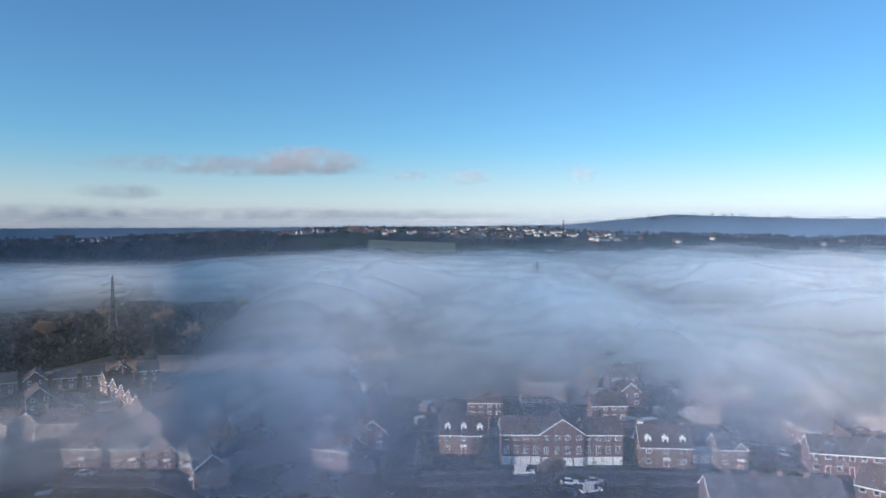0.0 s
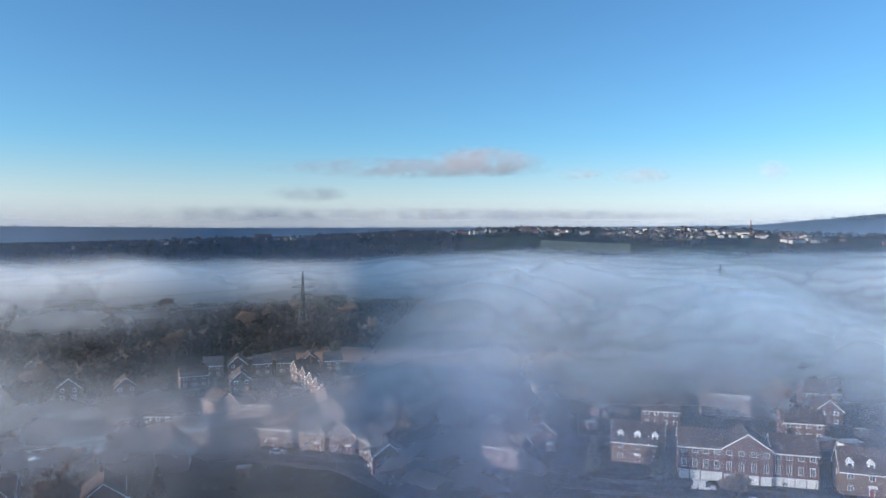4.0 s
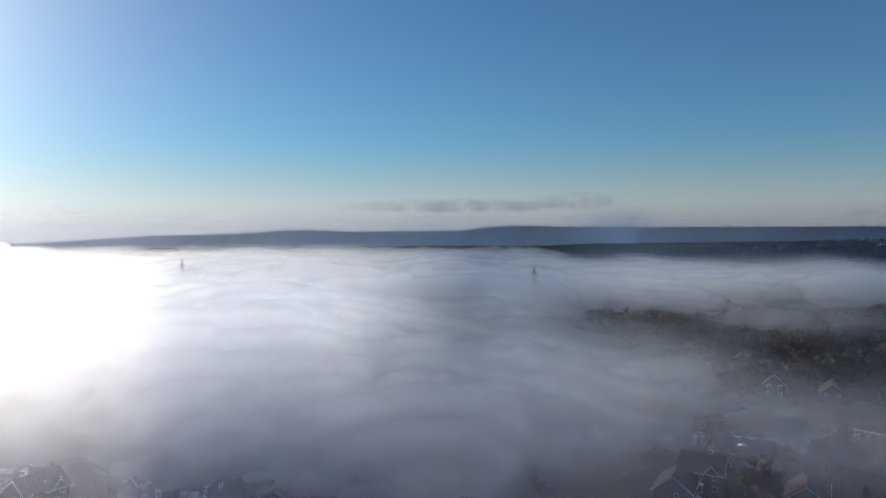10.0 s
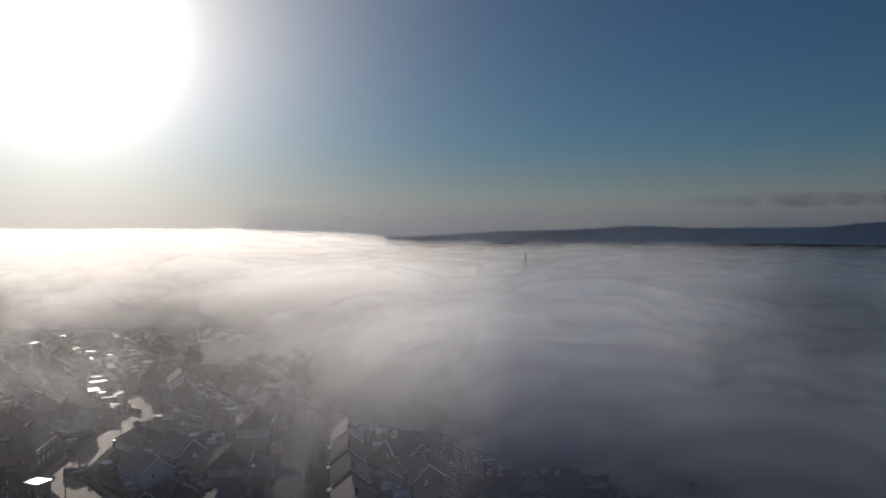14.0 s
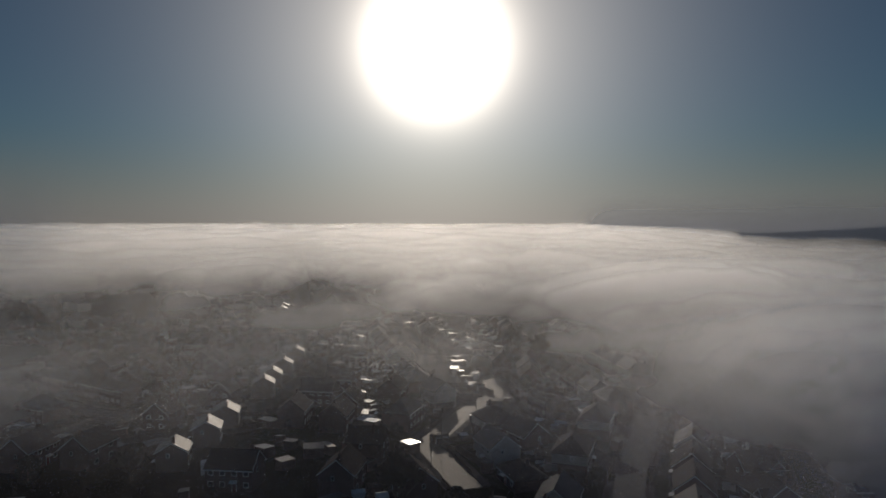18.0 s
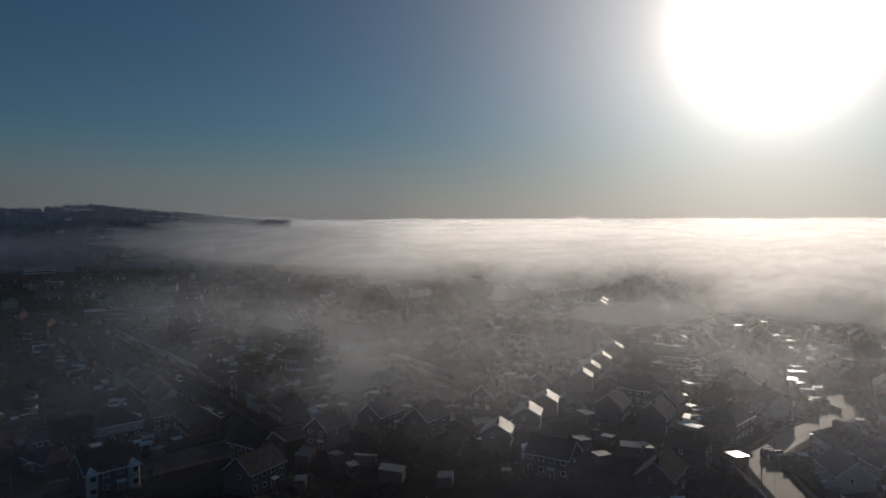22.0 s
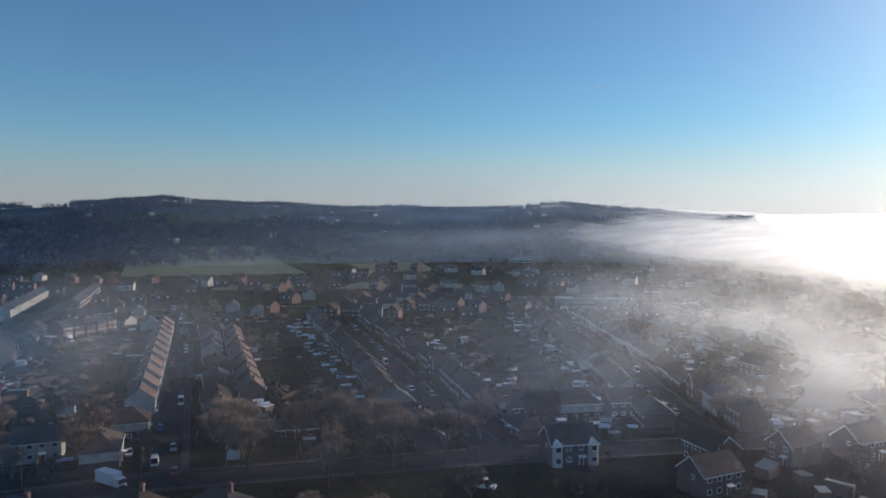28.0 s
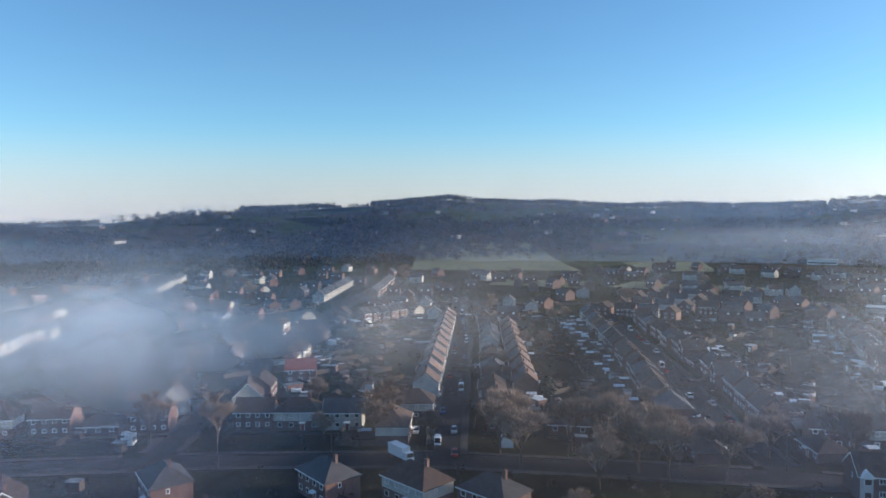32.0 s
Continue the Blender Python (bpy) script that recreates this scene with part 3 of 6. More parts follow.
    for c in range(dormers):
        x = (c + 0.5) * w / dormers - w / 2
        y0 = -d / 2 + 0.9
        dm = Mesh().box(x - 0.75, y0, eave + 0.3, x + 0.75, y0 + 2.2, eave + 2.0)
        dm.solid([(x - 0.9, y0 - 0.15, eave + 2.0), (x + 0.9, y0 - 0.15, eave + 2.0), (x + 0.9, y0 + 2.9, eave + 2.0), (x - 0.9, y0 + 2.9, eave + 2.0)],
                 [(x - 0.02, y0 - 0.15, eave + 2.75), (x + 0.02, y0 - 0.15, eave + 2.75), (x + 0.02, y0 + 3.2, eave + 2.75), (x - 0.02, y0 + 3.2, eave + 2.75)])
        ob = dm.done("dormer", WHITE, h, "small white dormer window")
        window(ob, "f", w, -2 * y0, x, eave + 0.6, 1.0, 1.2, False, 1)
    if gablet:
        x, y0 = w * 0.26, -d / 2
        g = Mesh().solid([(x - 1.7, y0 - 0.05, eave - 0.2), (x + 1.7, y0 - 0.05, eave - 0.2), (x + 1.7, y0 + 0.2, eave - 0.2), (x - 1.7, y0 + 0.2, eave - 0.2)],
                         [(x - 0.02, y0 - 0.05, eave + 1.6), (x + 0.02, y0 - 0.05, eave + 1.6), (x + 0.02, y0 + 0.2, eave + 1.6), (x - 0.02, y0 + 0.2, eave + 1.6)])
        ob = g.done("gablet", wall, h)
        r = Mesh()
        for t in (-1, 1):
            quad = [(x + t * 2.0, y0 - 0.4, eave - 0.35), (x + t * 2.0, y0 + 1.2, eave - 0.35), (x, y0 + 2.4, eave + 1.75), (x, y0 - 0.4, eave + 1.75)]
            r.slab(quad if t > 0 else quad[::-1], 0.14)
        r.done("gablet_roof", roof, ob)
        v = Mesh()
        for t in (-1, 1):
            v.slab([(x + t * 2.0, y0 - 0.47, eave - 0.3), (x + t * 2.0, y0 - 0.41, eave - 0.3), (x, y0 - 0.41, eave + 1.8), (x, y0 - 0.47, eave + 1.8)], 0.25)
        v.done("bargeboard", WHITE, ob)
    if stack:
        chimney(h, w * 0.36 if shape == "x" else w * 0.2, 0.4 if shape != "y" else d * 0.2, eave + rise * 0.45, eave + rise + 0.9, 0 if lod else 2)
    return h


PLANS = {
    "town3": lambda lod: house("town_house", 5, 9, 8.0, 3.2, BRICK, TILE, cols=2, floors=3, garage=True, stack=False, side_windows=False, back=False, label="three-storey brick town house with white garage doors", lod=lod),
    "gable3": lambda lod: house("town_house", 11, 10, 8.4, 3.6, BRICK, TILE, shape="y", cols=4, floors=3, garage=True, stack=False, side_windows=False, back=False, label="three-storey brick town house with a broad front gable", lod=lod),
    "dormer": lambda lod: house("detached_house", 13, 8.5, 5.3, 4.4, BUFF, TILE, cols=3, floors=2, dormers=3, label="brown brick house with three white roof dormers", lod=lod),
    "det": lambda lod: house("detached_house", 10, 8, 5.0, 3.0, BRICK, TILE, cols=3, gablet=True, label="red brick detached house with a small front gable", lod=lod),
    "det_w": lambda lod: house("detached_house", 7.5, 8, 5.0, 3.0, BUFF, SLATE, cols=2, gablet=True, stack=False, label="brown brick detached house with white-edged gable", lod=lod),
    "gfront": lambda lod: house("detached_house", 7.6, 9.5, 5.0, 3.2, BRICK, TILE, shape="y", cols=2, label="red brick house with its gable to the street", lod=lod),
    "gfront_lit": lambda lod: house("detached_house", 7.4, 7.4, 4.9, 2.1, BUFF, LIT_WET_SLATE, shape="x", cols=2, split=False, label="brown brick house with a glinting wet grey slate roof", lod=lod),
    "gable_r": lambda lod: house("semi_detached_house", 9.4, 8.5, 5.0, 3.4, RENDERED, LIT_TILE, cols=4, split=False, side_windows=False, label="cream rendered semi with a sunlit pinkish tiled roof", lod=lod),
    "gable_w": lambda lod: house("detached_house", 9, 9.5, 5.0, 4.2, RENDERED, TILE, shape="y", cols=2, split=False, label="pale rendered house with a broad gable", lod=lod),
    "red_roof": lambda lod: house("detached_house", 11, 8, 5.0, 3.2, BRICK, RED_TILE, cols=3, split=False, label="house with a bright red tiled roof", lod=lod),
    "hip": lambda lod: house("semi_detached_house", 13, 8.5, 5.2, 3.4, BRICK, TILE, shape="hip", cols=4, upper=RENDERED, split=False, label="hipped-roof semi with a pale rendered upper storey", lod=lod),
    "hip_b": lambda lod: house("semi_detached_house", 12, 8.5, 5.2, 3.2, BRICK, SLATE, shape="hip", cols=4, split=False, label="red brick semi with a dark hipped roof", lod=lod),
    "semi": lambda lod: house("semi_detached_house", 11, 8, 5.1, 3.2, BRICK, TILE, cols=4, split=False, label="red brick semi-detached house with brown tiled roof", lod=lod),
    "semi_l": lambda lod: house("semi_detached_house", 11, 8, 5.1, 3.4, BRICK, LIT_TILE, cols=4, split=False, label="red brick semi with a sunlit pinkish tiled roof", lod=lod),
    "semi_r": lambda lod: house("semi_detached_house", 11, 8, 5.1, 3.0, RENDERED, SLATE, cols=4, split=False, label="cream rendered semi-detached house with slate roof", lod=lod),
    "bayed": lambda lod: house("semi_detached_house", 12, 9, 5.4, 3.4, BRICK, TILE, cols=4, bay=True, label="brick semi with white gabled bay windows", lod=lod),
    "terr": lambda lod: house("terraced_house", 5.4, 8.5, 5.3, 3.0, BRICK, SLATE, cols=2, split=False, side_windows=False, porch=False, label="red brick terraced house with slate roof", lod=lod),
    "terr_w": lambda lod: house("terraced_house", 5.4, 8.5, 5.3, 3.0, RENDERED, SLATE, cols=2, split=False, side_windows=False, porch=False, label="white rendered terraced house with slate roof", lod=lod),
    "bung": lambda lod: house("bungalow", 11, 8, 2.7, 2.6, BRICK, TILE, shape="hip", cols=3, floors=1, split=False, label="low brick bungalow with hipped roof", lod=lod),
    "far": lambda lod: house("far_house", 10, 8, 5.2, 3.2, RENDERED, TILE, cols=2, split=False, stack=False, side_windows=False, porch=False, label="pale house far off on the hillside", lod=lod),
    "far_b": lambda lod: house("far_house", 12, 8, 5.2, 3.4, BRICK, SLATE, cols=2, split=False, stack=False, side_windows=False, porch=False, label="brick house far off on the hillside", lod=lod),
}
SIZE = {"town3": 5, "gable3": 11, "dormer": 13, "det": 10, "det_w": 7.5, "gfront": 8, "gfront_lit": 8.5, "gable_w": 9, "gable_r": 11, "red_roof": 11, "hip": 13, "hip_b": 12, "semi": 11, "semi_l": 11, "semi_r": 11, "bayed": 12, "terr": 5.4, "terr_w": 5.4, "bung": 11, "far": 10, "far_b": 12}
DEPTH = {"town3": 9, "gable3": 10, "dormer": 8.5, "gfront": 9.5, "gfront_lit": 9.5, "gable_w": 9.5, "gable_r": 8.5, "bayed": 9}
KINDS, used, taken = {}, set(), []


def put_house(key, x, y, angle, z=0.0, group=""):
    """Kinds built as they are needed: in full near the station, plainer further off."""
    r = math.hypot(x, y)
    lod = 0 if r < 204 else 1 if r < 400 else 2
    name = f"{key}{lod}"
    if name not in KINDS:
        KINDS[name] = PLANS[key](lod)
    return put(KINDS, name, x, y, angle, z, group)


def put(table_, key, x, y, angle, z=0.0, group=""):
    """The first of a kind is moved to its place; the others are copies of it."""
    m = Matrix.Translation((x, y, z)) @ Matrix.Rotation(angle, 4, "Z")
    ob = table_[key]
    if key in used:
        ob = copy_thing(ob, m)
    else:
        used.add(key)
        ob.matrix_basis = m
    if group:
        ob["group"] = group
    return ob


def free(x, y, rad):
    return all((x - a) ** 2 + (y - b) ** 2 > (rad + c) ** 2 for a, b, c in taken)


def facing(key, left, right, group="", n=1):
    """Houses whose fronts fill the line from left to right, as seen from before them."""
    (x0, y0), (x1, y1) = left, right
    a, d = math.atan2(y1 - y0, x1 - x0), DEPTH.get(key, 8) / 2
    for k in range(n):
        f = (k + 0.5) / n
        x, y = x0 + (x1 - x0) * f - math.sin(a) * d, y0 + (y1 - y0) * f + math.cos(a) * d
        put_house(key, x, y, a, 0, group)
        taken.append((x, y, SIZE[key] * 0.5))

# ---- streets ----
STREETS = [
    ("main road", 9, [(300, -20), (230, -62), (170, -103), (124, -130), (78, -152), (46, -161), (-2, -174), (-60, -186), (-135, -200)]),
    ("street", 7, [(76, -156), (102, -217), (141, -309), (175, -378), (215, -470)]),
    ("street", 7, [(-2, -174), (16, -214), (41, -283), (77, -373), (110, -450)]),
    ("street", 7, [(-60, -186), (-54, -262), (-38, -400), (-25, -520)]),
    ("street", 7, [(230, -62), (318, -190), (400, -330), (470, -460)]),
    ("street", 7, [(140, -121), (196, -230), (258, -370), (310, -510)]),
    ("street", 7, [(-130, -200), (-122, -290), (-110, -420), (-95, -560)]),
    ("street", 7, [(480, -330), (310, -408), (152, -450), (-20, -520), (-170, -505)]),
    ("street", 7, [(-120, -38), (-165, -50), (-225, -62), (-300, -52), (-400, -20)]),
    ("street", 7, [(-165, -50), (-215, -130), (-290, -205), (-420, -305)]),
    ("street", 7, [(-225, -62), (-310, -138), (-440, -215)]),
    ("street", 6, [(-12, 168), (28, 170), (80, 167), (96, 160)]),
    ("street", 6, [(103, 130), (94, 168), (91, 194), (99, 214), (112, 262)]),
    ("street", 6, [(-12, 168), (-10, 205), (30, 212), (66, 206), (91, 200)]),
    ("street", 6, [(-140, 172), (-102, 169), (-66, 167), (-40, 150)]),
    ("street", 6, [(-102, 169), (-104, 205), (-119, 232), (-140, 258)]),
    ("street", 7, [(-136, -78), (-146, -90), (-158, -104), (-172, -107), (-190, -111), (-214, -113), (-240, -128)]),
    ("street", 6, [(-150, 40), (-175, 85), (-200, 130), (-150, 172)]),
]


def walked(points, step):
    """Points every step metres along a line, with the way at each."""
    out = []
    for (x0, y0), (x1, y1) in zip(points, points[1:]):
        n = max(1, round(math.hypot(x1 - x0, y1 - y0) / step))
        a = math.atan2(y1 - y0, x1 - x0)
        out += [(x0 + (x1 - x0) * k / n, y0 + (y1 - y0) * k / n, a) for k in range(n)]
    return out + [(*points[-1], out[-1][2])]


def strip(mesh, run, inner, outer, z, keep, thick):
    for (x0, y0, a0), (x1, y1, a1) in zip(run, run[1:]):
        q = [(x0 - math.sin(a0) * inner, y0 + math.cos(a0) * inner, z), (x0 - math.sin(a0) * outer, y0 + math.cos(a0) * outer, z),
             (x1 - math.sin(a1) * outer, y1 + math.cos(a1) * outer, z), (x1 - math.sin(a1) * inner, y1 + math.cos(a1) * inner, z)]
        if keep((q[0][0] + q[2][0]) / 2, (q[0][1] + q[2][1]) / 2):
            mesh.slab(q[::-1], thick)


RUNS = [walked(p, 7) for _, _, p in STREETS]
for i, (kind, width, line) in enumerate(STREETS):
    road = Mesh()
    strip(road, RUNS[i], -width / 2, width / 2, 0.05 + 0.005 * i, lambda x, y: True, 0.3)
    tagged(road.done("road", WET_ASPHALT if i in (8, 16) else ASPHALT), "worn grey asphalt road between the houses", "road", kind="structure")
    others = [(x, y, STREETS[j][1] / 2 + 1.2) for j, run in enumerate(RUNS) if j != i for x, y, _ in run]
    clear_of = lambda x, y: all((x - a) ** 2 + (y - b) ** 2 > (c + 1.5) ** 2 for a, b, c in others)
    for s in (-1, 1):
        kerb = Mesh()
        strip(kerb, RUNS[i], s * (width / 2 + 0.02), s * (width / 2 + 2.0), 0.19 + 0.005 * i, clear_of, 0.4)
        if kerb.v:
            tagged(kerb.done("pavement", PAVING), "concrete footway with a raised kerb", "pavement", kind="structure")
taken += [(x, y, STREETS[i][1] / 2 + 0.5) for i, run in enumerate(RUNS) for x, y, _ in run]
ROADS = list(taken)

# ---- the new estate across the valley ----
E1 = "houses of the new estate"
facing("town3", (15, 179.2), (25, 179), E1, 2)
facing("gable3", (25, 178.2), (36, 178), E1)
facing("town3", (36, 178.8), (46, 178.6), E1, 2)
facing("dormer", (50, 177), (63, 176), E1)
facing("det_w", (69, 176), (77, 175.5), E1)
facing("terr", (55, 143.5), (82, 141), E1, 5)
facing("terr", (91, 173), (112, 168), E1, 4)
facing("terr", (99, 203), (101.5, 187), E1, 3)
facing("semi", (89, 152), (98, 143), E1)
facing("town3", (27, 240), (42, 240), E1, 3)
facing("semi", (45, 246), (56, 246), E1)
facing("gfront", (60, 238), (68, 238), E1)
facing("semi", (8, 224), (19, 224), E1)
facing("semi", (47, 220), (58, 220), E1)
facing("det", (75, 218), (85, 213), E1)
facing("town3", (87, 232), (103, 233), E1, 3)
facing("semi", (127, 236), (138, 236), E1)
facing("det", (122, 208), (132, 204), E1)
facing("dormer", (-1, 188), (12, 187), E1)
facing("gfront", (-23, 190), (-16, 192), E1)
facing("det", (-33, 177), (-24, 174), E1)
facing("semi", (30, 262), (42, 262), E1)
facing("semi", (62, 262), (74, 263), E1)
E2 = "houses of the cul-de-sac"
facing("det", (-97, 177), (-86.5, 177), E2)
facing("det_w", (-84, 176.5), (-77, 176.5), E2)
facing("gfront", (-75, 176), (-68, 176), E2)
facing("det_w", (-67, 176), (-61, 170), E2)
facing("det_w", (-61, 168), (-57, 160), E2)
facing("gfront", (-88.5, 201), (-81, 201), E2)
for k, (x, y) in enumerate([(-97, 221), (-103, 229), (-109, 237), (-116, 246), (-125, 257)]):
    facing("gfront", (x - 2.6, y + 2.6), (x + 2.8, y - 2.6), E2)
for k in range(6):
    facing(("det_w", "gfront", "det_w")[k % 3], (-163 + 8.6 * k, 252 + 4.6 * k), (-155.8 + 8.6 * k, 256 + 4.6 * k), E2)
facing("det", (-131, 203), (-124, 198), E2)
facing("gfront", (-122, 200), (-116, 199), E2)
facing("semi", (-115, 199), (-106, 200), E2)
facing("semi", (-148, 173), (-138, 177), E2)
facing("semi", (-135, 179), (-125, 182), E2)
facing("det_w", (-117, 171), (-110, 173), E2)
facing("gfront", (-170, 209), (-164, 214), E2)
facing("det", (-159, 231), (-151, 238), E2)
facing("gfront", (-137, 230), (-131, 234), E2)

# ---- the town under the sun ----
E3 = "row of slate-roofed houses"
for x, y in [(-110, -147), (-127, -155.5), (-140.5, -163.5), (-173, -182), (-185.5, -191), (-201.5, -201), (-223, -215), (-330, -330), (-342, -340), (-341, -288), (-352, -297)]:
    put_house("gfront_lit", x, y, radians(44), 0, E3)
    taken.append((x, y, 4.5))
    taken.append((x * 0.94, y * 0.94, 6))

GLINTS = [(-184, -127), (-151, -118), (-222, -145), (-215, -93), (-204, -76), (-179, -79), (-133, -92), (-215, -113), (-267, -164), (-239, -144), (-234, -132), (-237, -123), (-318, -122), (-335, -233),
          (-338, -229), (-312, -189), (-394, -212), (-111, -97), (-104, -112), (-130, -71), (-145, -60), (-185, -93), (-233, -318), (-221, -296), (-179, -237), (-187, -174), (-112, -137), (-144, -142), (-161, -125), (-242, -80), (-247, -61), (-285, -39),
          (-220, -143), (-276, -120), (-315, -121), (-128, -70), (-104, -111), (-185, -173), (-144, -143), (-264, -163), (-213, -100), (-252, -150), (-300, -172), (-290, -150), (-345, -150), (-240, -160), (-196, -95), (-150, -104)]
taken += [(x, y, 2.6) for x, y in GLINTS]

# ---- along the streets of the old town ----
E4 = "houses along the streets"
hip_a = math.atan2(-61, 26)
for x, y in [(100, -183)]:
    put_house("hip", x, y, hip_a + math.pi / 2, 0, E4)
    taken.append((x, y, 7))
for k in range(11):
    f = k / 10
    x, y = 108 + 62 * f, -208 - 146 * f
    put_house("gable_r", x, y, math.atan2(-93, 39), 0, E4)
    taken.append((x, y, 5))
for k in range(8):
    f = k / 7
    x, y = 78 + 47 * f, -222 - 108 * f
    put_house("semi_l", x, y, math.atan2(-93, 39) + math.pi, 0, E4)
    taken.append((x, y, 5))
for key, x, y, deg in [("hip_b", 118, -106, 150), ("hip_b", 88, -123, 155), ("hip", 69, -128, 160), ("hip_b", 52, -129, 162), ("semi", 138, -84, 148),
                       ("bayed", -19, -172, 14), ("hip_b", 155, -70, 148), ("semi", 172, -60, 148)]:
    put_house(key, x, y, radians(deg) + (math.pi if deg < 90 else 0), 0, E4)
    taken.append((x, y, 6.5))
facing("red_roof", (162, -200), (152, -207), E4)
facing("gable_w", (170, -150), (163, -158), E4)
facing("gable_w", (151, -163), (145, -168), E4)
facing("terr_w", (289, -402), (338, -514), E4, 16)
facing("terr", (266, -436), (316, -548), E4, 16)
facing("terr", (213, -334), (201, -364), E4, 5)
facing("terr", (341, -266), (333, -246), E4, 4)
facing("terr_w", (331, -212), (333, -236), E4, 3)
facing("terr_w", (312, -190), (318, -204), E4, 2)
facing("semi", (368, -240), (374, -260), E4, 2)
facing("terr_w", (452, -404), (520, -500), E4, 16)
VILLAGE = "houses of the far cluster"
for k in range(22):
    x, y = 84 - 13 * (k % 6) + 4 * (k // 6), -512 + 2 * (k % 6) + 32 * (k // 6)
    put_house(("gfront", "semi", "semi_r")[k % 3], x, y, radians(172 + 6 * (k % 3)), 0, VILLAGE)
    taken.append((x, y, 6))

GARDENS = []
random.seed(7)
MIX = ["semi", "semi", "hip_b", "semi_r", "hip", "bung", "gfront", "semi"]
for i, (kind, width, line) in enumerate(STREETS):
    if i in (11, 12, 13, 14, 15):
        continue
    for side in (-1, 1):
        for x, y, a in walked(line, 14.5):
            if i == 0 and (x < -70 or side < 0) or i == 4 and side < 0:
                continue
            key = random.choice(MIX)
            if i in (4, 5) and random.random() < 0.6:
                continue
            off = width / 2 + (24 if i == 0 else 9.5) + random.uniform(-0.5, 1.5)
            hx, hy = x - math.sin(a) * off * side, y + math.cos(a) * off * side
            if 95 < math.hypot(hx, hy) < 410 and free(hx, hy, 5.6):
                put_house(key, hx, hy, a + (0 if side > 0 else math.pi) + random.uniform(-0.03, 0.03), 0, E4)
                taken.append((hx, hy, SIZE[key] * 0.52))
                GARDENS.append((hx, hy, a + (0 if side > 0 else math.pi)))
# further blocks, out towards the fields: too far to tell apart
def rooftops():
    m = Mesh()
    for k in range(520):
        a, r = radians(random.uniform(108, 242)), random.uniform(400, 800)
        x, y = -r * math.sin(a), r * math.cos(a)
        if not free(x, y, 6.5) or 180 < x < 420 and -1100 < y < -640:
            continue
        taken.append((x, y, 6))
        turn = Matrix.Translation((x, y, 0)) @ Matrix.Rotation(random.choice([0.35, 0.35, 1.9, 2.6]) + random.uniform(-0.1, 0.1), 4, "Z")
        w, d, e, h, tone = random.uniform(4, 7), random.uniform(3.6, 4.4), random.choice([2.8, 5, 5, 5.2]), random.uniform(2.4, 3.2), random.choice([0, 0, 0, 1])
        at = lambda *p: turn @ Vector(p)
        m.solid([at(-w, -d, -0.3), at(w, -d, -0.3), at(w, d, -0.3), at(-w, d, -0.3)], [at(-w, -d, e), at(w, -d, e), at(w, d, e), at(-w, d, e)], tone)
        for s in (-1, 1):
            m.face([at(s * w, -d, e), at(s * w, d, e), at(s * w, 0, e + h)], tone)
            q = [at(-w - 0.3, s * (d + 0.35), e - 0.2), at(w + 0.3, s * (d + 0.35), e - 0.2), at(w + 0.3, 0, e + h + 0.12), at(-w - 0.3, 0, e + h + 0.12)]
            m.slab(q if s < 0 else q[::-1], 0.14, 2 + (k % 2))
            for c in (-0.5, 0.5):
                m.solid([at(c * w - 0.7, s * (d + 0.05) - 0.02, e - 1.5), at(c * w + 0.7, s * (d + 0.05) - 0.02, e - 1.5), at(c * w + 0.7, s * (d + 0.05) + 0.02, e - 1.5), at(c * w - 0.7, s * (d + 0.05) + 0.02, e - 1.5)],
                        [at(c * w - 0.7, s * (d + 0.05) - 0.02, e - 0.4), at(c * w + 0.7, s * (d + 0.05) - 0.02, e - 0.4), at(c * w + 0.7, s * (d + 0.05) + 0.02, e - 0.4), at(c * w - 0.7, s * (d + 0.05) + 0.02, e - 0.4)], 4)
        c = w * 0.6
        m.solid([at(c - 0.45, -0.3, e + h * 0.6), at(c + 0.45, -0.3, e + h * 0.6), at(c + 0.45, 0.3, e + h * 0.6), at(c - 0.45, 0.3, e + h * 0.6)],
                [at(c - 0.45, -0.3, e + h + 1), at(c + 0.45, -0.3, e + h + 1), at(c + 0.45, 0.3, e + h + 1), at(c - 0.45, 0.3, e + h + 1)], 0)
    return tagged(m.done("far_houses", [BRICK, RENDERED, TILE, SLATE, WHITE]), "brick and rendered houses at the far edge of town", "houses", kind="stuff")


for k in range(170):
    a, r = radians(random.uniform(116, 172)), random.uniform(150, 390)
    x, y = -r * math.sin(a), r * math.cos(a)
    if free(x, y, 7.5):
        put_house(random.choice(["semi", "gfront", "semi"]), x, y, random.choice([0.45, 2.0, 3.6]) + random.uniform(-0.08, 0.08), 0, E4)
        taken.append((x, y, 6))
for k in range(80):
    a, r = radians(random.uniform(34, 108)), random.uniform(148, 330)
    x, y = -r * math.sin(a), r * math.cos(a)
    if free(x, y, 8):
        put_house(random.choice(["semi", "gfront", "det"]), x, y, random.choice([0.6, 2.2]) + random.uniform(-0.1, 0.1), 0, E4)
        taken.append((x, y, 6))

rooftops()

